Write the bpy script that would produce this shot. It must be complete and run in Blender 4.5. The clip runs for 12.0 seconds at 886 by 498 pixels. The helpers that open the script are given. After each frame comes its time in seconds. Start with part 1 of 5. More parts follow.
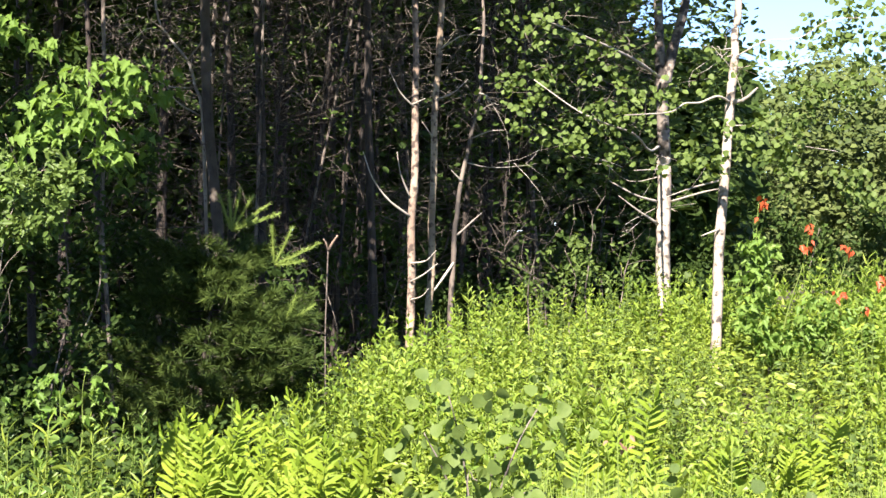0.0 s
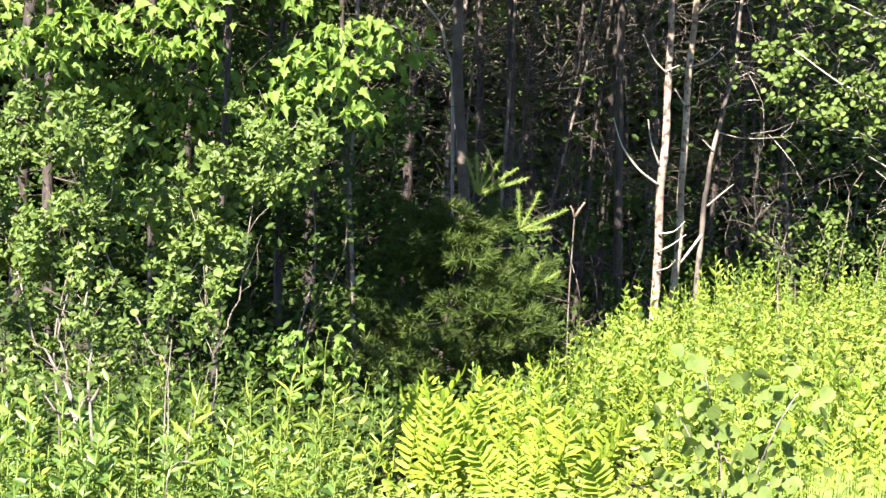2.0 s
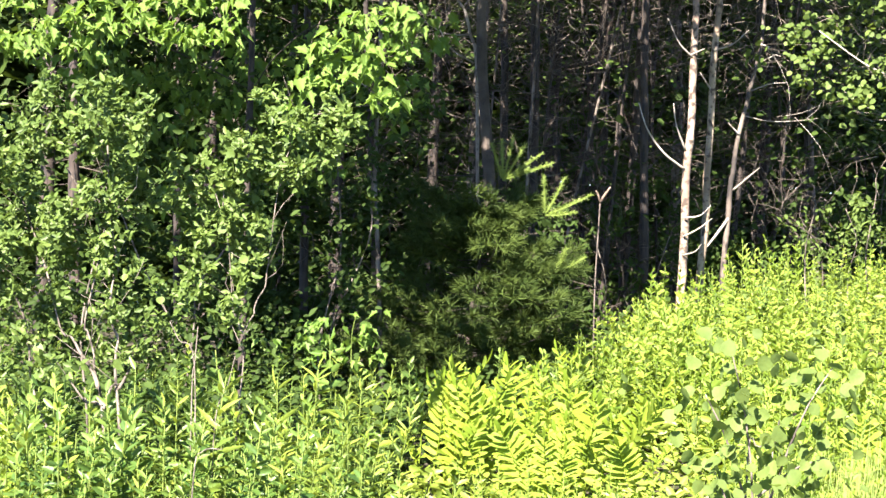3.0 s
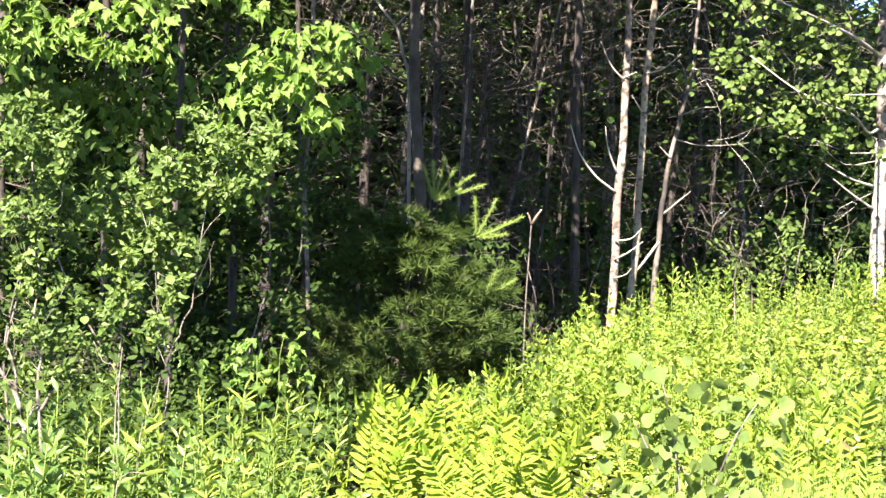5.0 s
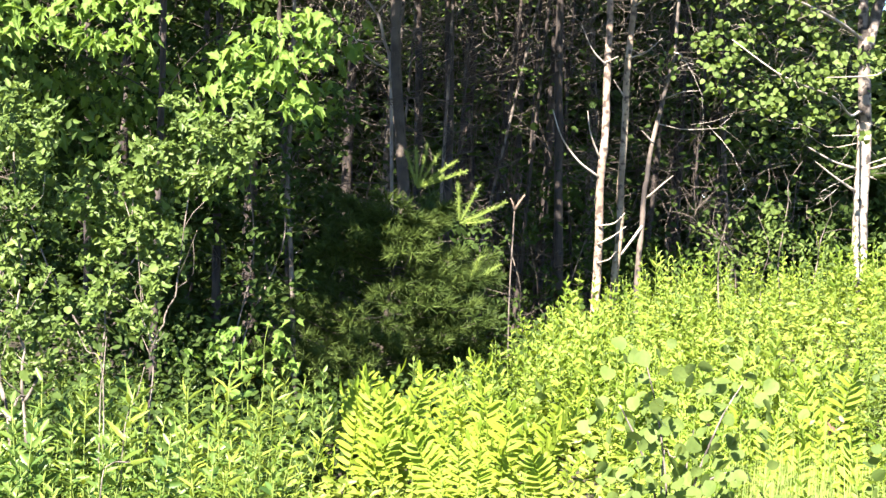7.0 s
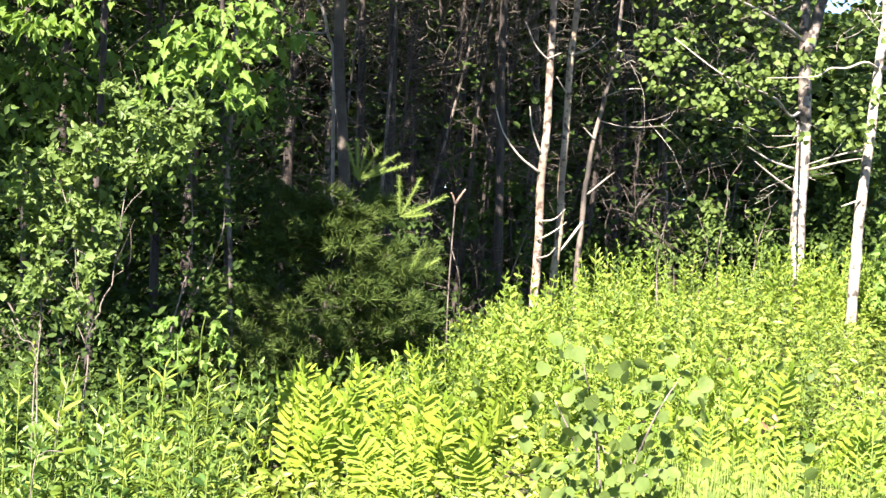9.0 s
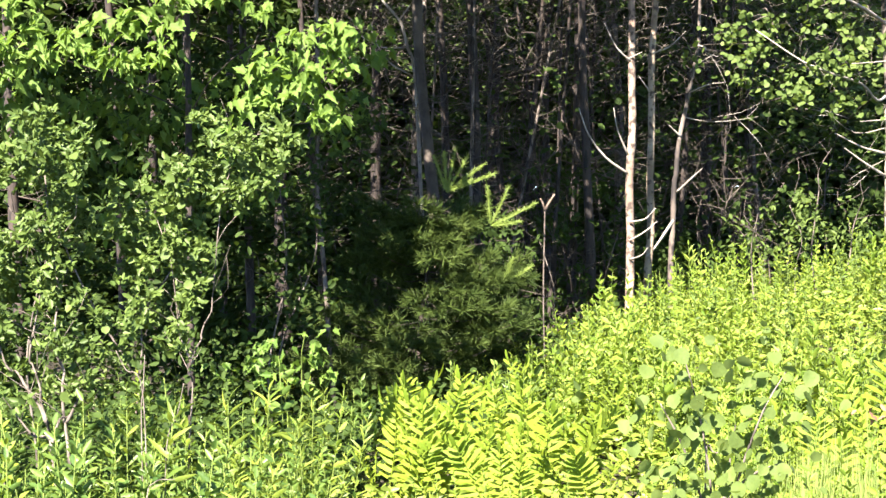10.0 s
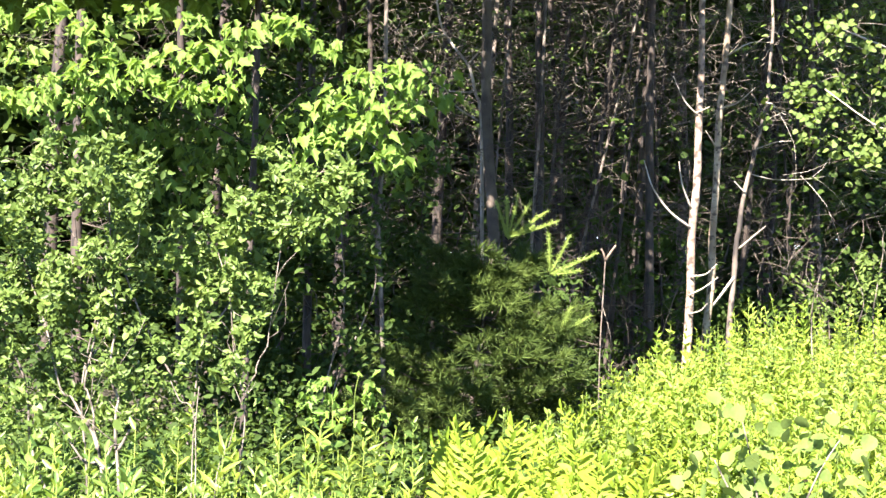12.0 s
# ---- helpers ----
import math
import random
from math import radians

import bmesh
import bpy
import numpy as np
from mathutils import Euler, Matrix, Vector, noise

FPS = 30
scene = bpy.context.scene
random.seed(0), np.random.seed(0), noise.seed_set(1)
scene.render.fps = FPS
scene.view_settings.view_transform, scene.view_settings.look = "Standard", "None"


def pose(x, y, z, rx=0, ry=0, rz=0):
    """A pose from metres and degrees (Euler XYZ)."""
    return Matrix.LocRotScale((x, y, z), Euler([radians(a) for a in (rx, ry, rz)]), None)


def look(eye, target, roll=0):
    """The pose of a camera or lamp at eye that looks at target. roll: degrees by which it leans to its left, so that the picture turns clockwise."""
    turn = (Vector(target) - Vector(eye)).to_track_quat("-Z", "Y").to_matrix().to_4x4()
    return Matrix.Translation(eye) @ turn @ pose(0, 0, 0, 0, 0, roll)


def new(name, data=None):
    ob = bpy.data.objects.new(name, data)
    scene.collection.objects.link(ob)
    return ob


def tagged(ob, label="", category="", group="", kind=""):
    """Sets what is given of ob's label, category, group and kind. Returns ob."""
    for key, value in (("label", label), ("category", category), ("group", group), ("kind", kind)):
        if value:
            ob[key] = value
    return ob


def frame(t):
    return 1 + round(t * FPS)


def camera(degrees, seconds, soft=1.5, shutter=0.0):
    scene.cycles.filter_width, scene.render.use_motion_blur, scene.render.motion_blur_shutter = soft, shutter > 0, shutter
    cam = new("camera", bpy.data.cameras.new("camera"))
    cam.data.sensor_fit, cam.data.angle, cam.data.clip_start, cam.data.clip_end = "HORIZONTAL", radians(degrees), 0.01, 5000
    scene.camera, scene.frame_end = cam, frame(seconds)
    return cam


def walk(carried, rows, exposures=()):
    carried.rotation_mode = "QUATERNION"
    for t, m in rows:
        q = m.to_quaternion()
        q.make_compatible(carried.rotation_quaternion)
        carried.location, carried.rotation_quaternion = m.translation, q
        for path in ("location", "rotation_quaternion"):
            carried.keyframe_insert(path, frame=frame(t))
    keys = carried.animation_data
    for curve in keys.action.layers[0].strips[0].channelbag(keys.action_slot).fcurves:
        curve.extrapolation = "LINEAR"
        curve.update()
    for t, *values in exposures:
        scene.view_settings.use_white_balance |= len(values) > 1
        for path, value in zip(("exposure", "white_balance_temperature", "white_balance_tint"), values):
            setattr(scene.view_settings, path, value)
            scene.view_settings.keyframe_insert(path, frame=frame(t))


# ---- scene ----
# camera: held by hand, turning slowly over a wood's edge
cam = camera(28.0, 12.0, soft=1.5)
PATH = [
    (0.0, look((0.071, -0.203, 1.617), (1.118, 9.742, 1.611), -0.09)),
    (0.5, look((0.006, -0.221, 1.613), (0.759, 9.750, 1.604), 0.05)),
    (1.0, look((-0.011, -0.190, 1.619), (0.422, 9.800, 1.544), 0.71)),
    (1.5, look((0.011, -0.090, 1.619), (0.000, 9.909, 1.503), 0.98)),
    (2.0, look((0.040, -0.023, 1.614), (-0.259, 9.971, 1.402), 1.89)),
    (2.5, look((0.042, -0.012, 1.607), (-0.391, 9.975, 1.333), 1.97)),
    (2.7, look((0.040, -0.010, 1.606), (-0.442, 9.973, 1.303), 1.58)),
    (4.3, look((0.038, 0.040, 1.620), (-0.081, 10.038, 1.453), 1.36)),
    (4.5, look((0.037, 0.046, 1.619), (-0.060, 10.044, 1.448), 1.61)),
    (5.0, look((0.046, 0.063, 1.615), (-0.014, 10.062, 1.448), 2.02)),
    (5.5, look((0.047, 0.074, 1.616), (0.046, 10.072, 1.416), 1.77)),
    (6.0, look((0.047, 0.077, 1.613), (0.089, 10.075, 1.419), 1.85)),
    (6.5, look((0.044, 0.068, 1.613), (0.075, 10.065, 1.387), 1.42)),
    (8.3, look((0.055, 0.063, 1.607), (0.247, 10.058, 1.361), 2.59)),
    (8.5, look((0.051, 0.066, 1.612), (0.282, 10.060, 1.364), 4.52)),
    (9.0, look((0.054, 0.077, 1.611), (0.422, 10.067, 1.348), 2.46)),
    (9.5, look((0.057, 0.077, 1.613), (0.302, 10.070, 1.315), -0.30)),
    (10.0, look((0.039, 0.055, 1.624), (-0.101, 10.051, 1.397), -1.06)),
    (10.5, look((0.030, 0.050, 1.624), (-0.428, 10.040, 1.571), 1.13)),
    (11.0, look((0.032, 0.069, 1.621), (-0.512, 10.054, 1.571), 0.94)),
    (11.5, look((0.037, 0.075, 1.619), (-0.478, 10.062, 1.618), 1.07)),
    (12.0, look((0.036, 0.072, 1.620), (-0.437, 10.061, 1.645), 1.57)),
]
EXPOSURES = [(0.0, 2.40, 6800, 16), (0.5, 2.76, 6800, 16), (1.0, 2.89, 6800, 16), (1.5, 2.99, 6800, 16), (2.5, 3.03, 6800, 16), (5.0, 3.08, 6800, 16), (6.5, 3.07, 6800, 16), (8.5, 2.96, 6800, 16), (9.5, 2.92, 6800, 16), (10.5, 2.92, 6800, 16), (11.0, 3.12, 6800, 16), (11.5, 3.24, 6800, 16), (12.0, 3.33, 6800, 16)]
walk(cam, PATH, EXPOSURES)

# daylight: sun from behind the camera, a little to its left
SUN_UP, SUN_ROUND = 43.0, 200.0
world = bpy.data.worlds.new("sky")
scene.world = world
world.use_nodes = True
wn = world.node_tree
sky = wn.nodes.new("ShaderNodeTexSky")
sky.sky_type, sky.sun_disc = "NISHITA", False
sky.sun_elevation, sky.sun_rotation = radians(SUN_UP), radians(SUN_ROUND)
sky.air_density, sky.dust_density, sky.ozone_density = 0.55, 0.0, 5.0
wn.links.new(sky.outputs[0], wn.nodes["Background"].inputs[0])
wn.nodes["Background"].inputs[1].default_value = 0.067
sun_data = bpy.data.lights.new("sun", "SUN")
sun_data.energy, sun_data.angle, sun_data.color = 5.0, radians(0.53), (1.0, 0.94, 0.85)
sun = new("sun", sun_data)
TO_SUN = Vector((math.sin(radians(SUN_ROUND)) * math.cos(radians(SUN_UP)), math.cos(radians(SUN_ROUND)) * math.cos(radians(SUN_UP)), math.sin(radians(SUN_UP))))
sun.matrix_world = look(TO_SUN * 30, (0, 0, 0))

rng = np.random.default_rng(11)


# ---- materials ----
def nodes_of(name):
    m = bpy.data.materials.new(name)
    m.use_nodes = True
    return m, m.node_tree.nodes, m.node_tree.links, m.node_tree.nodes["Principled BSDF"]


def leaf_material(name, dark, light, through_colour, share=0.35, rough=0.42, patch=3.0, shine=0.3):
    """A thin leaf: two greens varied leaf by leaf and in patches, veined bump, light shining through."""
    m, n, l, p = nodes_of(name)
    geo, tex, co = n.new("ShaderNodeNewGeometry"), n.new("ShaderNodeTexNoise"), n.new("ShaderNodeTexCoord")
    l.new(co.outputs["Object"], tex.inputs["Vector"])
    tex.inputs["Scale"].default_value, tex.inputs["Detail"].default_value = patch, 3
    add, mix = n.new("ShaderNodeMath"), n.new("ShaderNodeMix")
    add.operation, mix.data_type = "MULTIPLY_ADD", "RGBA"
    l.new(geo.outputs["Random Per Island"], add.inputs[0])
    add.inputs[1].default_value = 0.75
    l.new(tex.outputs["Fac"], add.inputs[2])
    each, sum_ = n.new("ShaderNodeObjectInfo"), n.new("ShaderNodeMath")
    sum_.operation = "MULTIPLY_ADD"
    l.new(each.outputs["Random"], sum_.inputs[0])
    sum_.inputs[1].default_value = 0.25
    l.new(add.outputs[0], sum_.inputs[2])
    sub = n.new("ShaderNodeMath")
    sub.operation, sub.use_clamp = "SUBTRACT", True
    l.new(sum_.outputs[0], sub.inputs[0])
    sub.inputs[1].default_value = 0.48
    l.new(sub.outputs[0], mix.inputs["Factor"])
    mix.inputs["A"].default_value, mix.inputs["B"].default_value = (*dark, 1), (*light, 1)
    fine = n.new("ShaderNodeTexNoise")
    l.new(co.outputs["Object"], fine.inputs["Vector"])
    fine.inputs["Scale"].default_value = 90
    bump = n.new("ShaderNodeBump")
    bump.inputs["Strength"].default_value, bump.inputs["Distance"].default_value = 0.35, 0.004
    l.new(fine.outputs["Fac"], bump.inputs["Height"])
    l.new(bump.outputs[0], p.inputs["Normal"])
    l.new(mix.outputs["Result"], p.inputs["Base Color"])
    p.inputs["Roughness"].default_value = rough
    p.inputs["Specular IOR Level"].default_value = shine
    tr, both = n.new("ShaderNodeBsdfTranslucent"), n.new("ShaderNodeMixShader")
    tint = n.new("ShaderNodeMix")
    tint.data_type = "RGBA"
    tint.inputs["Factor"].default_value = 0.6
    l.new(mix.outputs["Result"], tint.inputs["A"])
    tint.inputs["B"].default_value = (*through_colour, 1)
    l.new(tint.outputs["Result"], tr.inputs["Color"])
    both.inputs[0].default_value = share
    l.new(p.outputs[0], both.inputs[1])
    l.new(tr.outputs[0], both.inputs[2])
    l.new(both.outputs[0], n["Material Output"].inputs[0])
    return m


def bark_material(name, dark, light, spots, stretch=(14, 14, 60), cut=0.5, rough=0.85):
    """Bark: two tones in blotches, dark marks that run round or up the stem, and relief."""
    m, n, l, p = nodes_of(name)
    co, mp = n.new("ShaderNodeTexCoord"), n.new("ShaderNodeMapping")
    l.new(co.outputs["Object"], mp.inputs[0])
    mp.inputs["Scale"].default_value = stretch
    marks, blot = n.new("ShaderNodeTexNoise"), n.new("ShaderNodeTexNoise")
    l.new(mp.outputs[0], marks.inputs["Vector"])
    l.new(co.outputs["Object"], blot.inputs["Vector"])
    marks.inputs["Scale"].default_value, marks.inputs["Detail"].default_value = 1.0, 4
    blot.inputs["Scale"].default_value, blot.inputs["Detail"].default_value = 5.0, 5
    ramp = n.new("ShaderNodeValToRGB")
    ramp.color_ramp.elements[0].position, ramp.color_ramp.elements[1].position = cut, cut + 0.12
    l.new(marks.outputs["Fac"], ramp.inputs[0])
    tone, mix = n.new("ShaderNodeMix"), n.new("ShaderNodeMix")
    tone.data_type = mix.data_type = "RGBA"
    r2 = n.new("ShaderNodeValToRGB")
    r2.color_ramp.elements[0].position, r2.color_ramp.elements[1].position = 0.35, 0.65
    l.new(blot.outputs["Fac"], r2.inputs[0])
    l.new(r2.outputs[0], tone.inputs["Factor"])
    tone.inputs["A"].default_value, tone.inputs["B"].default_value = (*dark, 1), (*light, 1)
    l.new(ramp.outputs[0], mix.inputs["Factor"])
    l.new(tone.outputs["Result"], mix.inputs["A"])
    mix.inputs["B"].default_value = (*spots, 1)
    l.new(mix.outputs["Result"], p.inputs["Base Color"])
    p.inputs["Roughness"].default_value = rough
    bump = n.new("ShaderNodeBump")
    bump.inputs["Strength"].default_value, bump.inputs["Distance"].default_value = 0.6, 0.01
    l.new(marks.outputs["Fac"], bump.inputs["Height"])
    l.new(bump.outputs[0], p.inputs["Normal"])
    return m


def soil_material():
    m, n, l, p = nodes_of("leaf_litter_soil")
    co, a, b = n.new("ShaderNodeTexCoord"), n.new("ShaderNodeTexNoise"), n.new("ShaderNodeTexVoronoi")
    l.new(co.outputs["Object"], a.inputs["Vector"])
    l.new(co.outputs["Object"], b.inputs["Vector"])
    a.inputs["Scale"].default_value, a.inputs["Detail"].default_value, b.inputs["Scale"].default_value = 1.3, 6, 22
    r = n.new("ShaderNodeValToRGB")
    r.color_ramp.elements[0].color, r.color_ramp.elements[1].color = (0.016, 0.014, 0.008, 1), (0.036, 0.040, 0.014, 1)
    r.color_ramp.elements[0].position, r.color_ramp.elements[1].position = 0.35, 0.65
    l.new(a.outputs["Fac"], r.inputs[0])
    mix = n.new("ShaderNodeMix")
    mix.data_type = "RGBA"
    l.new(b.outputs["Distance"], mix.inputs["Factor"])
    l.new(r.outputs[0], mix.inputs["A"])
    mix.inputs["B"].default_value = (0.040, 0.029, 0.016, 1)
    l.new(mix.outputs["Result"], p.inputs["Base Color"])
    p.inputs["Roughness"].default_value = 0.95
    bump = n.new("ShaderNodeBump")
    bump.inputs["Distance"].default_value = 0.03
    l.new(b.outputs["Distance"], bump.inputs["Height"])
    l.new(bump.outputs[0], p.inputs["Normal"])
    return m


MAPLE = leaf_material("maple_leaf", (0.066, 0.134, 0.022), (0.142, 0.220, 0.046), (0.215, 0.350, 0.034), 0.40, 0.5, 3.0, 0.2)
SHRUB = leaf_material("shrub_leaf", (0.044, 0.078, 0.017), (0.098, 0.148, 0.033), (0.150, 0.230, 0.030), 0.27, 0.5, 4.0, 0.22)
ASPEN = leaf_material("aspen_leaf", (0.048, 0.080, 0.020), (0.104, 0.150, 0.040), (0.215, 0.310, 0.030), 0.36, 0.55, 3.0, 0.15)
ASPEN_YOUNG = leaf_material("young_aspen_leaf", (0.050, 0.088, 0.022), (0.130, 0.180, 0.046), (0.200, 0.290, 0.040), 0.40, 0.6, 30.0, 0.15)
HERB = leaf_material("herb_leaf", (0.070, 0.134, 0.016), (0.222, 0.298, 0.044), (0.310, 0.405, 0.022), 0.38, 0.5, 1.6, 0.18)
LANCE = leaf_material("lance_leaf", (0.062, 0.112, 0.016), (0.195, 0.248, 0.038), (0.265, 0.345, 0.026), 0.30, 0.45, 2.5)
WILLOW = leaf_material("willow_herb_leaf", (0.030, 0.072, 0.014), (0.108, 0.172, 0.034), (0.165, 0.268, 0.026), 0.30, 0.42, 3.0)
FERN = leaf_material("fern_frond", (0.112, 0.180, 0.018), (0.232, 0.296, 0.038), (0.330, 0.425, 0.020), 0.40, 0.55, 2.0, 0.12)
GRASS = leaf_material("grass_blade", (0.105, 0.155, 0.032), (0.205, 0.262, 0.068), (0.290, 0.370, 0.048), 0.4, 0.5, 1.5, 0.2)
# greens taken down to put the wood's shade in; BRIGHT_WOODS is the lit version
SHADED_WOODS = leaf_material("shaded_woodland_leaf", (0.015, 0.030, 0.007), (0.036, 0.064, 0.012), (0.085, 0.140, 0.015), 0.22, 0.7, 0.8, 0.12)
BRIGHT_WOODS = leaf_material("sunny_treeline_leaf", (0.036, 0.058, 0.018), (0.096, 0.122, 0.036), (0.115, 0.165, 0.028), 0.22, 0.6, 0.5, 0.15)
NEEDLE = leaf_material("pine_needle", (0.014, 0.030, 0.007), (0.068, 0.100, 0.022), (0.075, 0.115, 0.020), 0.2, 0.6, 6.0, 0.12)
NEW_NEEDLE = leaf_material("new_pine_shoot", (0.140, 0.205, 0.042), (0.215, 0.280, 0.070), (0.250, 0.340, 0.055), 0.25, 0.45, 4.0)
RED_LEAF = leaf_material("reddened_leaf", (0.258, 0.034, 0.019), (0.395, 0.091, 0.030), (0.552, 0.119, 0.017), 0.3, 0.45)
BROWN_LEAF = leaf_material("withered_leaf", (0.122, 0.065, 0.038), (0.228, 0.137, 0.084), (0.212, 0.102, 0.043), 0.15, 0.7)
BIRCH = bark_material("pale_birch_bark", (0.170, 0.116, 0.084), (0.300, 0.228, 0.172), (0.050, 0.035, 0.026), (20, 20, 20), 0.48)
BIRCH_BUFF = bark_material("buff_birch_bark", (0.160, 0.115, 0.077), (0.310, 0.248, 0.178), (0.055, 0.038, 0.028), (22, 22, 26), 0.52)
ASPEN_BARK = bark_material("aspen_bark", (0.235, 0.190, 0.150), (0.390, 0.335, 0.275), (0.045, 0.037, 0.030), (14, 14, 18), 0.52)
SCARRED_BARK = bark_material("scarred_aspen_bark", (0.080, 0.064, 0.052), (0.272, 0.232, 0.192), (0.028, 0.022, 0.018), (14, 14, 16), 0.45)
# lit and shaded stretches of a pole, coloured in as pale and dark blotches
DAPPLED_BARK = bark_material("dappled_grey_bark", (0.022, 0.018, 0.015), (0.150, 0.120, 0.095), (0.014, 0.011, 0.010), (18, 18, 7), 0.49)
# taken near black, so that trunks in the wood look deep in shade
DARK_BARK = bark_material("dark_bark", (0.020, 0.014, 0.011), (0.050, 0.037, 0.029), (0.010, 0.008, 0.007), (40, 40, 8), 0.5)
GREY_BARK = bark_material("grey_bark", (0.065, 0.051, 0.040), (0.155, 0.130, 0.108), (0.022, 0.018, 0.014), (26, 26, 12), 0.48)
# twig brown lowered as well, to put the thicket's shade into its colour
TWIG_BARK = bark_material("brown_twig_bark", (0.026, 0.020, 0.015), (0.082, 0.066, 0.051), (0.015, 0.012, 0.009), (40, 40, 12), 0.6)
STEM_BARK = bark_material("pale_grey_stem_bark", (0.070, 0.057, 0.045), (0.185, 0.158, 0.128), (0.040, 0.033, 0.026), (40, 40, 14), 0.50)
DEAD_WOOD = bark_material("dead_twig_wood", (0.176, 0.152, 0.128), (0.320, 0.288, 0.248), (0.072, 0.060, 0.048), (40, 40, 12), 0.6)
STEM = bark_material("green_stem", (0.070, 0.112, 0.014), (0.112, 0.156, 0.026), (0.075, 0.098, 0.020), (40, 40, 10), 0.62, 0.95)
SOIL = soil_material()


# ---- mesh tools ----
def mesh_of(name, verts, counts, loops, materials, slots=None, smooth=False):
    me = bpy.data.meshes.new(name)
    verts, counts, loops = np.asarray(verts, np.float32), np.asarray(counts, np.int32), np.asarray(loops, np.int32)
    me.vertices.add(len(verts))
    me.vertices.foreach_set("co", verts.ravel())
    me.loops.add(len(loops))
    me.loops.foreach_set("vertex_index", loops)
    me.polygons.add(len(counts))
    me.polygons.foreach_set("loop_start", np.r_[0, np.cumsum(counts)[:-1]].astype(np.int32))
    if slots is not None:
        me.polygons.foreach_set("material_index", np.asarray(slots, np.int32))
    if smooth:
        me.polygons.foreach_set("use_smooth", np.ones(len(counts), bool))
    me.update(calc_edges=True)
    for m in materials if isinstance(materials, (list, tuple)) else [materials]:
        me.materials.append(m)
    return me


def join_shapes(shapes):
    """Shapes (verts, counts, loops) put together into one."""
    verts, counts, loops, k = [], [], [], 0
    for v, c, l in shapes:
        verts.append(v), counts.append(c), loops.append(np.asarray(l) + k)
        k += len(v)
    return np.concatenate(verts), np.concatenate(counts), np.concatenate(loops)


def scatter(template, places, turns, sizes):
    """The template shape repeated at many places: one shape."""
    v, c, l = template
    v, n = np.asarray(v, float), len(places)
    sizes = np.asarray(sizes, float)
    sizes = np.repeat(sizes[:, None], 3, 1) if sizes.ndim == 1 else sizes
    out = np.einsum("nij,nvj->nvi", turns, v[None] * sizes[:, None, :]) + np.asarray(places)[:, None, :]
    loops = (np.asarray(l)[None] + (np.arange(n) * len(v))[:, None]).ravel()
    return out.reshape(-1, 3), np.tile(c, n), loops


def turns_of(along, facing):
    """Rotations that carry +y to along and +z as near as can be to facing."""
    along = along / np.linalg.norm(along, axis=1, keepdims=True)
    side = np.cross(along, facing)
    side /= np.linalg.norm(side, axis=1, keepdims=True) + 1e-9
    return np.stack([side, along, np.cross(side, along)], 2)


def leaf_turns(n, droop=0.2, upward=0.8, spread=0.7, toward=(-0.25, -0.75, 0.6), wild=0.35):
    """Leaf poses: blades that point all ways, hang by droop, and face up and to the light."""
    a = rng.uniform(0, 2 * np.pi, n)
    along = np.stack([np.cos(a), np.sin(a), rng.normal(-droop, wild, n)], 1)
    facing = np.array([0, 0, 1.0]) * upward + np.array(toward) * (1 - upward) * 1.3 + rng.normal(0, spread, (n, 3)) * 0.6
    return turns_of(along, facing)


def blade(outline, fold=0.18, curl=0.0):
    """A leaf from half its outline (across, along), base to tip: two halves folded up along the rib."""
    o = np.array(outline, float)
    rib = np.stack([0 * o[:, 0], o[:, 1], -curl * o[:, 1] ** 2], 1)
    k = len(o)
    right = np.stack([o[:, 0], o[:, 1], fold * o[:, 0] - curl * o[:, 1] ** 2], 1)[1:-1]
    left = right * (-1, 1, 1)
    verts = np.concatenate([rib[[0, -1]], right, left])
    m = k - 2
    return verts, np.array([m + 2, m + 2]), np.array([0, *range(2, 2 + m), 1, 1, *range(1 + 2 * m, 1 + m, -1), 0])


def ribbed_blade(outline, fold=0.18, curl=0.0):
    """A long leaf with a rib that bends along with its two halves."""
    o = np.array(outline, float)
    k = len(o)
    rib = np.stack([0 * o[:, 0], o[:, 1], -curl * o[:, 1] ** 2], 1)
    right = (rib + np.stack([o[:, 0], 0 * o[:, 0], fold * o[:, 0]], 1))[1:-1]
    counts, loops = [], []
    for side in (k, 2 * k - 2):
        for i in range(k - 1):
            edge = [side + j - 1 for j in (i, i + 1) if 0 < j < k - 1]
            face = [i, *edge, i + 1]
            counts.append(len(face)), loops.extend(face if side == k else face[::-1])
    return np.concatenate([rib, right, right * (-1, 1, 1)]), np.array(counts), np.array(loops)


OVAL = blade([(0, 0), (0.17, 0.2), (0.25, 0.45), (0.17, 0.75), (0, 1)], 0.3, 0.2)
ROUND = blade([(0, 0), (0.30, 0.05), (0.47, 0.32), (0.40, 0.68), (0.16, 0.9), (0, 1)], 0.15, 0.10)
LANCEOLATE = ribbed_blade([(0, 0), (0.062, 0.2), (0.085, 0.45), (0.05, 0.78), (0, 1)], 0.3, 0.30)
WILLOWY = blade([(0, 0), (0.13, 0.2), (0.185, 0.45), (0.12, 0.78), (0, 1)], 0.35, 0.08)
HERB_LEAF = blade([(0, 0), (0.15, 0.15), (0.22, 0.40), (0.16, 0.72), (0, 1)], 0.30, 0.12)
LOBED = blade([(0, 0), (0.15, -0.06), (0.31, 0.06), (0.27, 0.22), (0.36, 0.34), (0.49, 0.56), (0.31, 0.57), (0.22, 0.66), (0.20, 0.86), (0.08, 0.95), (0, 1.22)], 0.5, 0.25)
PINNA = ribbed_blade([(0, 0), (0.10, 0.08), (0.145, 0.35), (0.135, 0.68), (0.075, 0.92), (0, 1)], 0.12, 0.24)
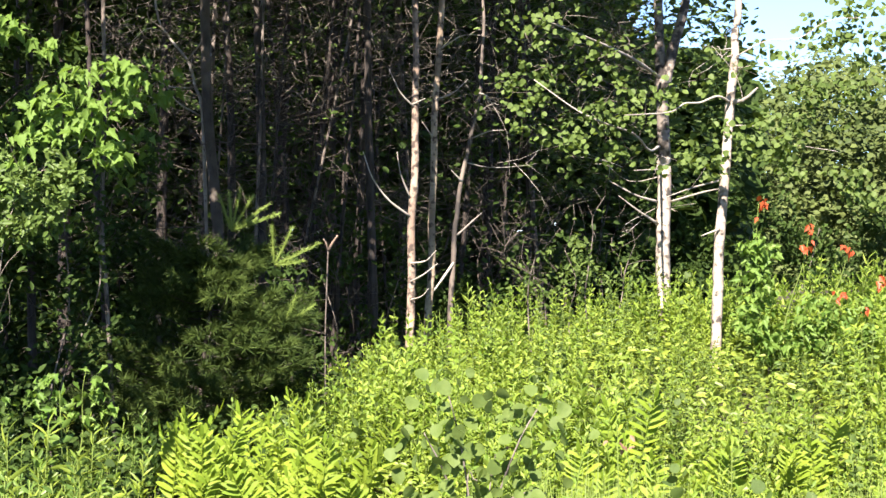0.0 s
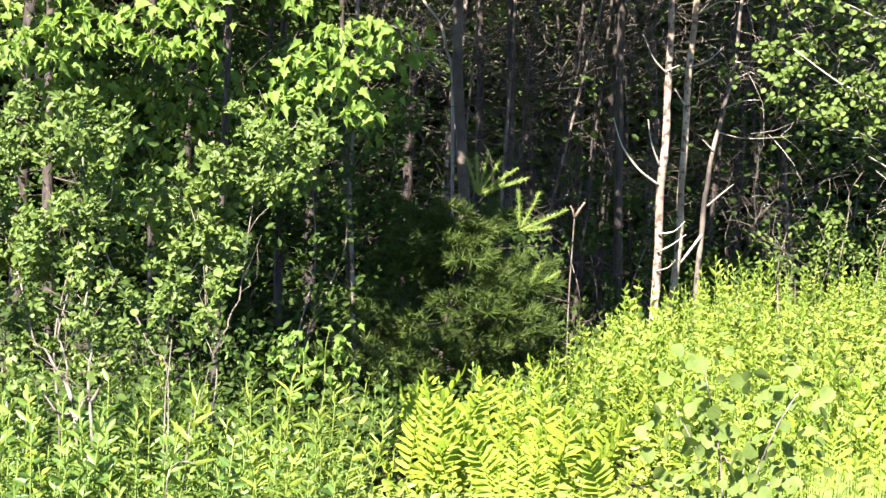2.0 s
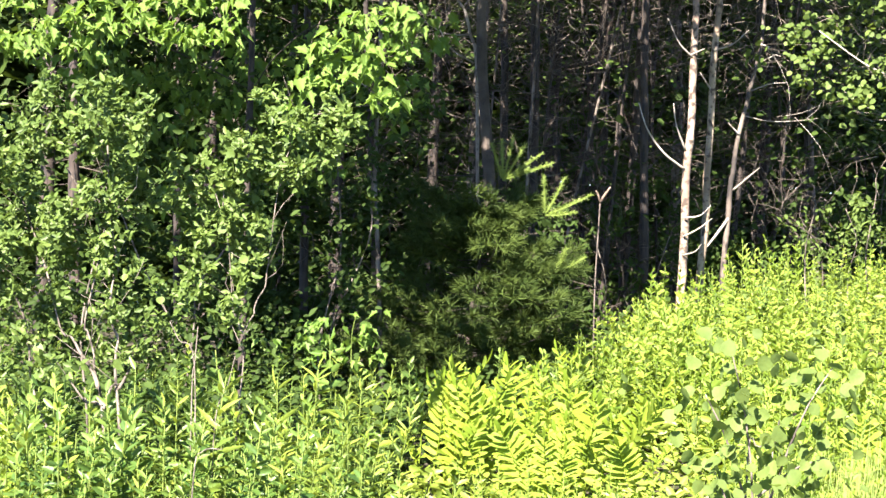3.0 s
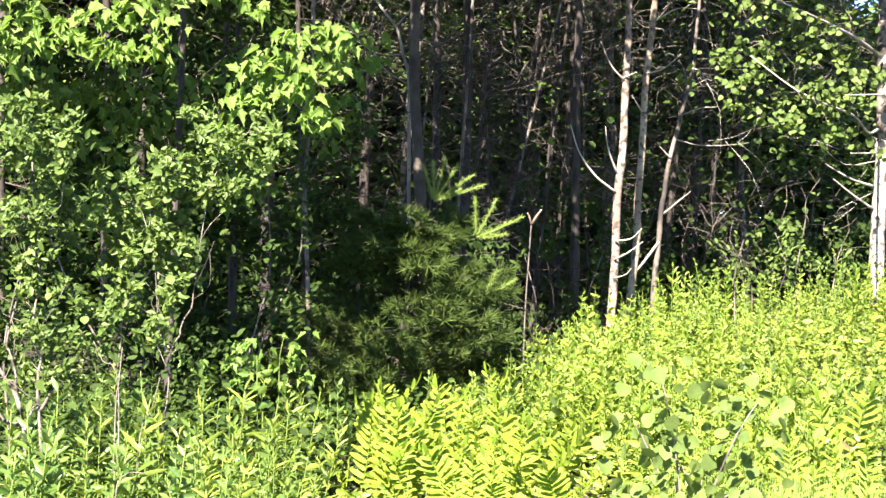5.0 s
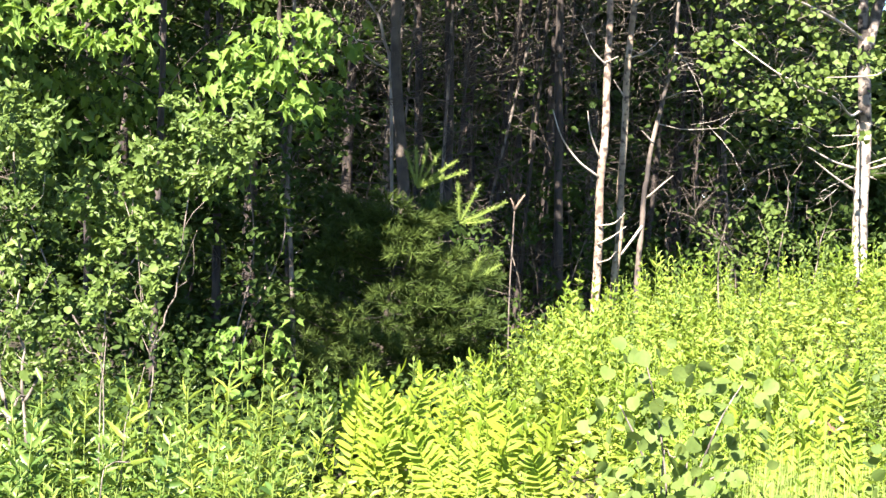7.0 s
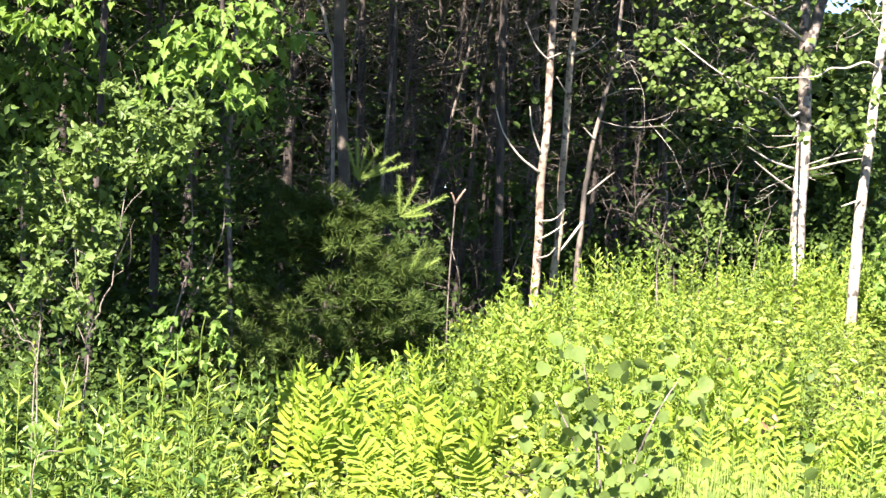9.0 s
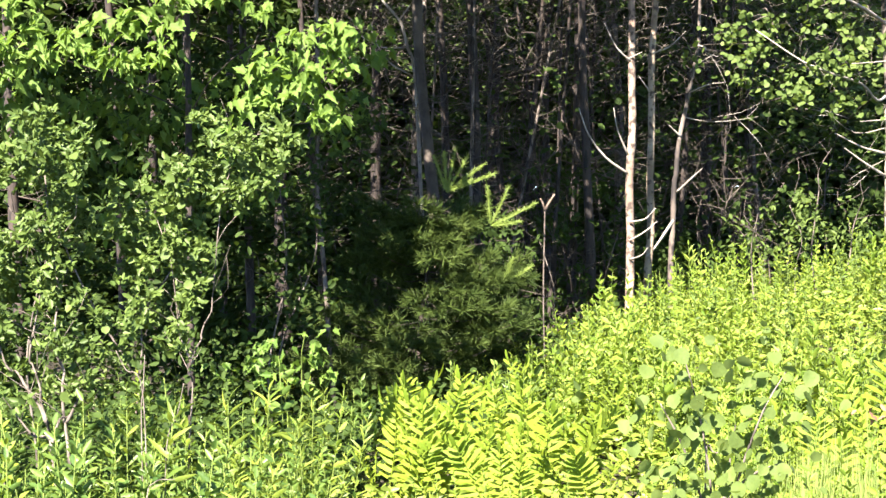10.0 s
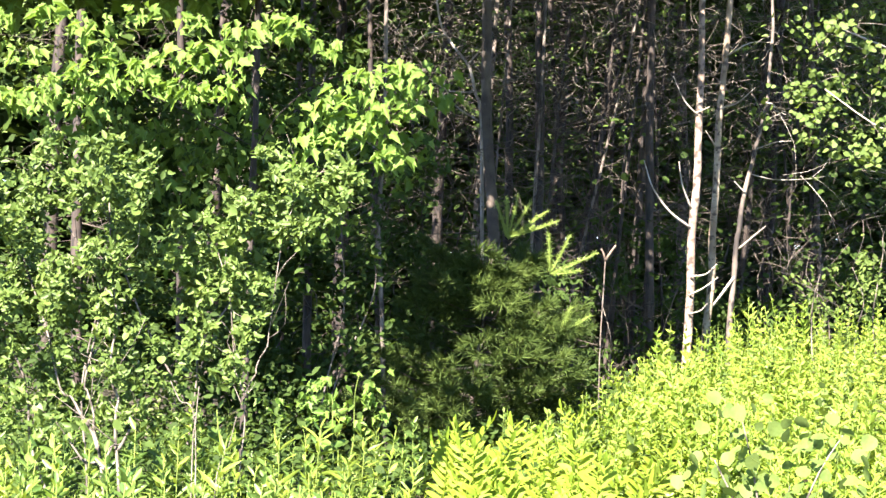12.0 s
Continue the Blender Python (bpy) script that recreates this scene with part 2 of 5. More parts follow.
CLUMP_LEAF = blade([(0, 0), (0.3, 0.2), (0.34, 0.6), (0, 1)], 0.2, 0.1)


def curve_points(points, steps=5):
    p = np.array(points, float)
    if len(p) == 2:
        s = np.linspace(0, 1, steps + 1)[:, None]
        return p[0] * (1 - s) + p[1] * s
    q = np.concatenate([[2 * p[0] - p[1]], p, [2 * p[-1] - p[-2]]])
    out = []
    for i in range(1, len(q) - 2):
        for s in np.linspace(0, 1, steps, endpoint=False):
            a, b, c, d = q[i - 1 : i + 3]
            out.append(0.5 * (2 * b + (c - a) * s + (2 * a - 5 * b + 4 * c - d) * s**2 + (3 * b - a - 3 * c + d) * s**3))
    return np.array(out + [p[-1]])


def tube(points, thick, thin, sides=7, steps=5, rough=0.06):
    """A tapered, slightly uneven stem through the points, from radius thick to thin."""
    p = curve_points(points, steps)
    n = len(p)
    ahead = np.gradient(p, axis=0)
    ahead /= np.linalg.norm(ahead, axis=1, keepdims=True) + 1e-9
    ref = np.where(np.abs(ahead[:, 2:3]) > 0.9, [[1.0, 0, 0]], [[0, 0, 1.0]])
    u = np.cross(ahead, ref)
    u /= np.linalg.norm(u, axis=1, keepdims=True)
    w = np.cross(ahead, u)
    r = np.linspace(thick, thin, n)[:, None] * (1 + rough * rng.normal(0, 1, (n, sides)))
    a = np.linspace(0, 2 * np.pi, sides, endpoint=False)
    v = p[:, None] + r[:, :, None] * (np.cos(a)[None, :, None] * u[:, None] + np.sin(a)[None, :, None] * w[:, None])
    i, j = np.meshgrid(np.arange(n - 1), np.arange(sides), indexing="ij")
    k = (j + 1) % sides
    quads = np.stack([i * sides + j, i * sides + k, (i + 1) * sides + k, (i + 1) * sides + j], -1).reshape(-1, 4)
    loops = np.concatenate([quads.ravel(), np.arange(sides)[::-1], (n - 1) * sides + np.arange(sides)])
    return v.reshape(-1, 3), np.r_[np.full(len(quads), 4), sides, sides], loops


def part(name, shape, material, parent=None, label="", smooth=False):
    ob = new(name, mesh_of(name, *shape, material, smooth=smooth))
    if parent:
        ob.parent = parent
        ob.matrix_parent_inverse = Matrix.Identity(4)
    return tagged(ob, label)


def root(name, place=(0, 0, 0), **tags):
    ob = new(name)
    ob.location = place
    ob.empty_display_size = 0.1
    return tagged(ob, **tags)


def rise(s):
    s = np.clip(s, 0, 1)
    return s * s * (3 - 2 * s)


def ground_z(x, y):
    """The lie of the land: a bank that climbs ahead and to the right."""
    x, y = np.asarray(x, float), np.asarray(y, float)
    bank = 0.68 * rise((x + 0.5) / 3.3) * rise((y - 7.5) / 6.0)
    return bank - 0.06 * rise((y - 6) / 4) * rise((0.3 - x) / 2) + 0.02 * np.sin(1.7 * x + 0.6 * y) * np.cos(1.3 * y)


def cloud(centres, radii, n):
    """n places within soft lumps."""
    c, r = np.array(centres, float), np.array(radii, float)
    r = np.repeat(r[:, None], 3, 1) if r.ndim == 1 else r
    weight = r.prod(1) ** 0.75
    pick = rng.choice(len(c), n, p=weight / weight.sum())
    d = rng.normal(0, 1, (n, 3))
    d /= np.linalg.norm(d, axis=1, keepdims=True)
    return c[pick] + d * r[pick] * rng.uniform(0.25, 1, (n, 1)) ** 0.5


def leaves(template, places, low, high, **turn):
    n = len(places)
    return scatter(template, np.asarray(places), leaf_turns(n, **turn), rng.uniform(low, high, n))


def ragged(p, q, bend=0.08, k=3):
    """A crooked line from p to q."""
    p, q = np.array(p, float), np.array(q, float)
    far = np.linalg.norm(q - p)
    mid = [p + (q - p) * s + rng.normal(0, bend * far, 3) * (1, 1, 0.7) for s in np.linspace(0, 1, k + 1)[1:-1]]
    return [p, *mid, q]


# ---- ground ----
def build_ground():
    xs = np.unique(np.r_[-900, -300, -100, -50, -25, np.linspace(-12, 12, 97), 25, 50, 100, 300, 900])
    ys = np.unique(np.r_[-900, -300, -100, -40, -15, np.linspace(-4, 24, 113), 40, 70, 120, 300, 900])
    gx, gy = np.meshgrid(xs, ys, indexing="ij")
    v = np.stack([gx, gy, ground_z(gx, gy)], -1).reshape(-1, 3)
    i, j = np.meshgrid(np.arange(len(xs) - 1), np.arange(len(ys) - 1), indexing="ij")
    k = len(ys)
    quads = np.stack([i * k + j, (i + 1) * k + j, (i + 1) * k + j + 1, i * k + j + 1], -1).reshape(-1, 4)
    ob = new("ground", mesh_of("ground", v, np.full(len(quads), 4), quads.ravel(), SOIL, smooth=True))
    tagged(ob, "dark soil and leaf litter on a gentle grown-over bank", "ground", kind="structure")


build_ground()


# ---- trees ----
def tree(name, trunk, radius, bark, label, branches=(), forks=(), fork_bark=None, crown=None, leaf=ASPEN, shape=ROUND, size=(0.05, 0.07), count=0, sprays=(), twigs=0, group="", dead=DEAD_WOOD, twig_span=(0.2, 1.0)):
    """A tree: a trunk grounded at its foot, limbs, dead twigs, leaf sprays and a crown."""
    x, y, _ = trunk[0]
    z = float(ground_z(x, y))
    at = np.array([x, y, z])
    ob = root(name, at, label=label, category="tree", group=group)
    line = [np.array([x, y, z - 0.05])] + [np.array(p, float) for p in trunk if p[2] > z + 0.1]
    wander = [line[0] - at]
    for p, q in zip(line[:-1], line[1:]):
        wander += [(p + q) / 2 - at + rng.normal(0, 0.3 * radius[0], 3) * (1, 1, 0), q - at]
    part("trunk", tube(wander, radius[0], radius[1], 10, 5, 0.07), bark, ob, smooth=True)
    for f in forks:
        part("fork", tube([np.array(p) - at for p in f], radius[1] * 0.99, radius[1] * 0.5, 10), fork_bark or bark, ob, smooth=True)
    for pts, thick in branches:
        part("branch", tube([np.array(p) - at for p in pts], thick, thick * 0.35, 6), dead, ob, smooth=True)
    if twigs:
        spine = curve_points(line, 8) - at
        made = []
        for _ in range(twigs):
            s = rng.uniform(*twig_span)
            p = spine[int(s * (len(spine) - 1))]
            a, far = rng.uniform(0, 2 * np.pi), rng.uniform(0.12, 1) ** 1.5 * 0.95
            q = p + np.array([math.cos(a) * far, math.sin(a) * far, rng.normal(0.15, 0.5) * far])
            made.append(tube(ragged(p, q, 0.12), 0.0055, 0.0016, 4, 3))
            for _ in range(4):
                e = q + rng.normal(0, 0.22, 3)
                made.append(tube(ragged(p + (q - p) * rng.uniform(0.4, 0.9), e, 0.1, 2), 0.0028, 0.0011, 3, 2))
        tagged(part("twig_mass", join_shapes(made), dead, ob, "bare grey dead twigs"), kind="stuff")
    for c, r, n in sprays:
        tufts = [np.array(c) - at + rng.normal(0, 0.55, 3) * r for _ in range(7)]
        spots = cloud(tufts, [np.array(r) * 0.45] * 7, int(n * 1.6))
        tagged(part("leaf_spray", leaves(shape, spots, size[0] * 0.72, size[1] * 0.78, droop=0.6, upward=0.3, spread=0.9, wild=0.6), leaf, ob), kind="stuff")
    if crown:
        spots = cloud([np.array(c) - at for c, _ in crown], [r for _, r in crown], count)
        tagged(part("crown", leaves(shape, spots, size[0] * 1.4, size[1] * 1.6, upward=0.75), leaf, ob), kind="stuff")
    return ob


def lumps(x, y, low, high, wide, n):
    return [((x + rng.normal(0, wide * 0.5), y + rng.normal(0, wide * 0.5), rng.uniform(low, high)), (rng.uniform(0.5, 1.0) * wide * 0.6, rng.uniform(0.5, 1) * wide * 0.6, rng.uniform(0.25, 0.5))) for _ in range(n)]


# three slender birches
tree("birch_tree", [(1.22, 13.4, 0), (1.24, 13.4, 0.81), (1.26, 13.4, 1.82), (1.29, 13.4, 2.66), (1.29, 13.4, 3.5), (1.33, 13.5, 5.5), (1.35, 13.6, 7.2)], (0.038, 0.016), BIRCH,
     "slender birch with pale cream bark and dead side twigs", branches=[
         ([(1.25, 13.38, 1.86), (1.08, 13.3, 1.98), (0.95, 13.25, 2.15), (0.88, 13.25, 2.35)], 0.010),
         ([(1.25, 13.38, 2.0), (1.17, 13.3, 2.18), (1.14, 13.28, 2.35)], 0.009),
         ([(1.28, 13.38, 2.7), (1.17, 13.3, 2.8), (1.08, 13.28, 2.98)], 0.008),
         ([(1.27, 13.38, 2.72), (1.36, 13.3, 2.76)], 0.008), ([(1.25, 13.36, 1.5), (1.36, 13.3, 1.52), (1.44, 13.28, 1.6)], 0.008),
         ([(1.25, 13.36, 1.36), (1.35, 13.3, 1.42), (1.45, 13.28, 1.5)], 0.008), ([(1.25, 13.36, 1.22), (1.33, 13.3, 1.25), (1.38, 13.28, 1.31)], 0.007)],
     # last six lumps: unseen leaves ahead of the crown, added to shade the trunks
     crown=lumps(1.0, 13.9, 5.2, 7.2, 2.0, 8) + [((0.62, 12.1, 4.25), (0.28, 0.3, 0.2)), ((0.9, 12.3, 4.5), (0.25, 0.3, 0.3)), ((1.15, 12.4, 4.2), (0.2, 0.3, 0.2)), ((0.75, 12.6, 4.9), (0.3, 0.3, 0.25)), ((0.36, 12.8, 4.15), (0.3, 0.3, 0.3)), ((0.1, 12.6, 4.5), (0.3, 0.3, 0.25))], count=4200)
tree("birch_tree", [(1.425, 13.9, 0), (1.44, 13.9, 1.13), (1.465, 13.9, 1.83), (1.49, 13.9, 2.7), (1.55, 13.9, 3.57), (1.65, 14, 5.5), (1.7, 14, 7)], (0.032, 0.020), BIRCH_BUFF,
     "slender leaning birch with buff bark and bare twigs", branches=[
         ([(1.5, 13.88, 2.8), (1.62, 13.8, 2.84), (1.74, 13.75, 2.95)], 0.008), ([(1.47, 13.88, 2.5), (1.38, 13.8, 2.62)], 0.008),
         ([(1.53, 13.88, 3.2), (1.7, 13.8, 3.3), (1.85, 13.75, 3.3)], 0.007)],
     # four lumps off the crown and out of view, added to shade the woods
     sprays=[((1.8, 13.7, 2.74), (0.10, 0.1, 0.13), 14)], crown=lumps(1.9, 14.3, 5.2, 7.2, 2.0, 8) + [((1.4, 12.6, 4.35), (0.35, 0.3, 0.25)), ((1.95, 12.8, 4.35), (0.4, 0.3, 0.25)), ((2.4, 13.2, 4.5), (0.35, 0.3, 0.25)), ((1.7, 12.4, 4.8), (0.35, 0.3, 0.25))], count=4000)
tree("birch_tree", [(1.61, 14, 0), (1.63, 14, 1.22), (1.66, 14, 1.75), (1.69, 14, 2.0), (1.77, 14, 2.4), (1.83, 14, 2.68), (1.88, 14, 3.1), (1.9, 14.1, 3.8), (2.0, 14.3, 6)], (0.024, 0.009), DAPPLED_BARK,
     "thin crooked birch pole, grey bark blotched like sun and shade", branches=[
         ([(1.65, 13.98, 1.5), (1.5, 13.9, 1.3), (1.42, 13.85, 1.22)], 0.012), ([(1.68, 13.98, 1.72), (1.78, 13.9, 1.82), (1.87, 13.88, 1.9)], 0.010),
         ([(1.72, 13.98, 2.15), (1.62, 13.9, 2.24)], 0.008), ([(1.80, 13.98, 2.5), (1.93, 13.9, 2.55), (2.05, 13.88, 2.56)], 0.006)],
     crown=lumps(2.6, 14.8, 5.0, 6.8, 1.8, 8), count=1600, twigs=3, twig_span=(0.45, 0.98))

# two aspens with leafy limbs
tree("aspen_tree", [(3.62, 15.1, 0), (3.63, 15.1, 1.16), (3.64, 15.1, 2.25), (3.637, 15.1, 2.42)], (0.068, 0.056), ASPEN_BARK,
     "aspen with pale lower trunk and dark scarred bark above", forks=[[(3.637, 15.1, 2.41), (3.60, 15.1, 3.29), (3.58, 15.1, 3.9), (3.55, 15.2, 7)], [(3.62, 15.08, 2.95), (3.7, 15.05, 3.35), (3.82, 15.0, 3.85), (3.95, 15.0, 5)]], fork_bark=SCARRED_BARK,
     branches=[([(3.56, 15.05, 2.02), (3.34, 14.9, 2.07), (3.10, 14.85, 2.19)], 0.013), ([(3.56, 15.05, 1.83), (3.34, 14.9, 1.95), (3.17, 14.85, 2.07)], 0.012),
               ([(3.68, 15.05, 2.02), (3.94, 14.9, 2.10), (4.09, 14.85, 2.13)], 0.012), ([(3.57, 15.0, 2.5), (3.3, 14.2, 2.42), (3.0, 13.4, 2.5), (2.65, 13.0, 2.57), (2.45, 13.0, 2.67), (2.15, 13.0, 2.88)], 0.012),
               ([(3.57, 15.0, 3.1), (3.2, 14.4, 3.2), (2.7, 13.8, 3.3), (2.3, 13.5, 3.4)], 0.016), ([(3.58, 15.0, 2.3), (3.3, 14.8, 2.28)], 0.009)],
     sprays=[((2.64, 13, 2.63), (0.22, 0.2, 0.16), 60), ((2.46, 13, 2.48), (0.2, 0.2, 0.14), 45), ((2.16, 13, 2.82), (0.25, 0.2, 0.16), 70), ((2.75, 13, 2.29), (0.14, 0.15, 0.1), 26),
             ((2.34, 13.2, 3.3), (0.4, 0.3, 0.2), 50), ((2.94, 13.3, 2.8), (0.25, 0.3, 0.2), 50), ((2.9, 13.8, 3.3), (0.4, 0.4, 0.25), 60), ((2.05, 13.4, 3.25), (0.35, 0.3, 0.25), 40), ((2.3, 13.2, 2.95), (0.22, 0.2, 0.14), 36), ((2.1, 13.2, 2.55), (0.16, 0.2, 0.1), 24)],
     crown=lumps(3.2, 15.6, 4.2, 7.5, 1.8, 12), count=3600, twigs=4, twig_span=(0.6, 0.95))
tree("aspen_tree", [(3.37, 12.4, 0), (3.38, 12.4, 0.71), (3.41, 12.4, 1.61), (3.49, 12.4, 2.59), (3.53, 12.4, 3.0), (3.56, 12.4, 3.41), (3.65, 12.5, 6.5)], (0.044, 0.022), ASPEN_BARK,
     "leaning aspen with peeling cream bark among leafy twigs", branches=[
         ([(3.48, 12.36, 2.67), (3.36, 12.25, 2.70), (3.22, 12.2, 2.65), (3.10, 12.17, 2.64), (3.0, 12.15, 2.58), (2.82, 12.12, 2.56), (2.65, 12.1, 2.55)], 0.010), ([(3.51, 12.36, 2.67), (3.58, 12.3, 2.69), (3.67, 12.3, 2.77)], 0.020),
         ([(3.4, 12.36, 2.1), (3.2, 12.3, 2.05), (3.0, 12.3, 1.98)], 0.009), ([(3.5, 12.36, 2.5), (3.65, 12.25, 2.48), (3.85, 12.2, 2.37), (4.2, 12.1, 2.3)], 0.006), ([(3.53, 12.36, 3.0), (3.72, 12.25, 3.10), (3.95, 12.2, 3.12), (4.15, 12.15, 3.24), (4.45, 12.1, 3.26)], 0.006),
         ([(3.4, 12.36, 1.75), (3.25, 12.3, 1.7)], 0.009)],
     sprays=[((3.13, 12.2, 2.25), (0.2, 0.2, 0.13), 45), ((3.38, 12.15, 2.28), (0.18, 0.15, 0.13), 40), ((3.62, 12.15, 2.38), (0.25, 0.2, 0.18), 70), ((3.86, 12.15, 2.45), (0.25, 0.2, 0.2), 75),
             ((4.05, 12.15, 2.66), (0.25, 0.2, 0.2), 70), ((4.28, 12.15, 2.75), (0.25, 0.2, 0.18), 55), ((4.12, 12.1, 2.1), (0.25, 0.2, 0.12), 60), ((4.4, 12.1, 1.97), (0.2, 0.2, 0.1), 40),
             ((3.3, 12.3, 2.85), (0.2, 0.2, 0.15), 30), ((4.42, 12.2, 3.25), (0.35, 0.2, 0.22), 80), ((3.0, 12.2, 2.7), (0.2, 0.2, 0.15), 30), ((4.1, 12.4, 3.17), (0.2, 0.2, 0.12), 45), ((4.35, 12.4, 3.28), (0.3, 0.2, 0.12), 80), ((3.75, 12.3, 3.05), (0.14, 0.2, 0.1), 26), ((4.5, 12.4, 3.05), (0.2, 0.2, 0.15), 50)],
     crown=lumps(3.9, 12.7, 4.2, 6.5, 1.2, 8), count=900, twigs=6, twig_span=(0.5, 1.0))

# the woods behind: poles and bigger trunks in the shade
# most of these barks hold the wood's shade in their dark colour
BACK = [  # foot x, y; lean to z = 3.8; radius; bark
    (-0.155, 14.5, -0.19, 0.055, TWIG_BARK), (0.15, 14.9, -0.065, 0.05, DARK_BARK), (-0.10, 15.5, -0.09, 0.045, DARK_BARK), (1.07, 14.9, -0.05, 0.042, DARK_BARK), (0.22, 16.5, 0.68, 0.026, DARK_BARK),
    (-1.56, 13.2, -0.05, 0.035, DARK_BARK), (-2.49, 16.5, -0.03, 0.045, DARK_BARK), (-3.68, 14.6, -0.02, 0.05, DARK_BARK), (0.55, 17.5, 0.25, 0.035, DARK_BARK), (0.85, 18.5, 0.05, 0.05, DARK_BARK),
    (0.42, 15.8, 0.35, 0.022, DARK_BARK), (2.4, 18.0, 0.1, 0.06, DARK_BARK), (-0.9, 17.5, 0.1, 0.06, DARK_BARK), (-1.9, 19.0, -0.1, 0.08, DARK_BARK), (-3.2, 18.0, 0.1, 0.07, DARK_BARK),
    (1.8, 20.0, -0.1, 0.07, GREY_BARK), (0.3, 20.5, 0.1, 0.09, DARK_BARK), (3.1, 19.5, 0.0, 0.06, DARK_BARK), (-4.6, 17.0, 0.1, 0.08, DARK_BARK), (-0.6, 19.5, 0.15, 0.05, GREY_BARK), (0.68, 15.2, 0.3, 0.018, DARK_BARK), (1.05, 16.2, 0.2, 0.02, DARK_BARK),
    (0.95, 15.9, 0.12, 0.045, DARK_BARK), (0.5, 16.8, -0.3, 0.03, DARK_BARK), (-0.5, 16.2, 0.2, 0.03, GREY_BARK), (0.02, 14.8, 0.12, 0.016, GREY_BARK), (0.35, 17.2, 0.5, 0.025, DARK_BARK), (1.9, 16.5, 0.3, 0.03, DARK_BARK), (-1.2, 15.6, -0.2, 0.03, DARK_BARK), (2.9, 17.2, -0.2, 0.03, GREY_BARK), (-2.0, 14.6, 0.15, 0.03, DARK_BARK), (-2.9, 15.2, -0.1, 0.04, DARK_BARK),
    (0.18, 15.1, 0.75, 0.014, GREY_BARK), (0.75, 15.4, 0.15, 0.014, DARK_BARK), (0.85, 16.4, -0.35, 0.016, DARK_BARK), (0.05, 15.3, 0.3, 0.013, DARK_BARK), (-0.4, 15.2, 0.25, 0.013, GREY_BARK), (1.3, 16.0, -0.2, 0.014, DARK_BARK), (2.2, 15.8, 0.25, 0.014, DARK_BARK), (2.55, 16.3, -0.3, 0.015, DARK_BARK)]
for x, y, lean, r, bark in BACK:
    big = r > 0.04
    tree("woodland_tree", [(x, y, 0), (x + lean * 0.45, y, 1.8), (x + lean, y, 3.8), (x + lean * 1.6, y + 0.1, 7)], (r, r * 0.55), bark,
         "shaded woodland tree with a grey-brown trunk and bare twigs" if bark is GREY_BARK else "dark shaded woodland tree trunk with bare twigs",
         crown=lumps(x + lean, y + 0.2, 4.7, 8.5, 2.2, 13), count=int((1950 if big else 600) * (0.75 if y < 16 else 1)), leaf=SHADED_WOODS, shape=CLUMP_LEAF, size=(0.05, 0.075), twigs=22 if big else 10, group="trees of the wood", dead=TWIG_BARK, twig_span=(0.15, 0.75))
def dead_limbs():
    """Sun-bleached dead limbs that reach out from the big trunk."""
    at = np.array([-0.62, 14.6, float(ground_z(-0.62, 14.6))])
    ob = root("dead_tree", at, label="leaning dead sapling with sun-bleached bare limbs", category="dead tree")
    for pts, r in [([(-0.3, 14.9, 0.1), (-0.32, 14.7, 1.6), (-0.37, 14.6, 2.70), (-0.42, 14.6, 2.95), (-0.50, 14.6, 3.16), (-0.64, 14.6, 3.36), (-0.74, 14.6, 3.58), (-0.8, 14.6, 4.2)], 0.02),
                   ([(-0.38, 14.58, 2.70), (-0.60, 14.55, 2.84), (-0.72, 14.5, 3.1)], 0.010), ([(-0.42, 14.58, 2.95), (-0.62, 14.5, 2.95), (-0.85, 14.5, 3.05)], 0.008), ([(-0.64, 14.58, 3.36), (-0.8, 14.5, 3.4), (-0.95, 14.5, 3.3)], 0.007), ([(-0.5, 14.58, 3.16), (-0.35, 14.5, 3.35), (-0.3, 14.5, 3.6)], 0.008), ([(-0.6, 14.55, 2.84), (-0.85, 14.5, 2.75)], 0.006)]:
        part("limb", tube([np.array(p) + rng.normal(0, 0.012, 3) - at for p in pts], r * 0.9, r * 0.4, 6), DEAD_WOOD, ob, smooth=True)


dead_limbs()
# a thin pale trunk beside the pine
# crown out of view, enlarged with added lumps to shade the trunks behind
tree("sapling_tree", [(-0.91, 12.3, 0), (-0.92, 12.3, 0.5), (-0.99, 12.3, 1.76), (-0.98, 12.3, 3.3), (-1.0, 12.3, 5)], (0.020, 0.011), GREY_BARK, "thin grey sapling trunk standing beside the pine", crown=lumps(-0.85, 12.8, 3.9, 5.6, 1.3, 9) + [((-0.3, 12.4, 4.2), (0.42, 0.35, 0.28)), ((0.0, 12.4, 4.55), (0.42, 0.35, 0.28)), ((-1.0, 12.2, 4.25), (0.35, 0.3, 0.25))], count=4000, leaf=SHADED_WOODS, shape=OVAL, size=(0.06, 0.09), twigs=2, twig_span=(0.5, 0.95))


# ---- maple with drooping leaf sprays ----
MAPLE_LEAVES = [mesh_of("leaf", LOBED[0] * (w, 1, c), LOBED[1], LOBED[2], MAPLE) for w, c in ((0.95, 0.8), (0.85, 1.3), (1.02, 0.5), (0.75, 1.8))]


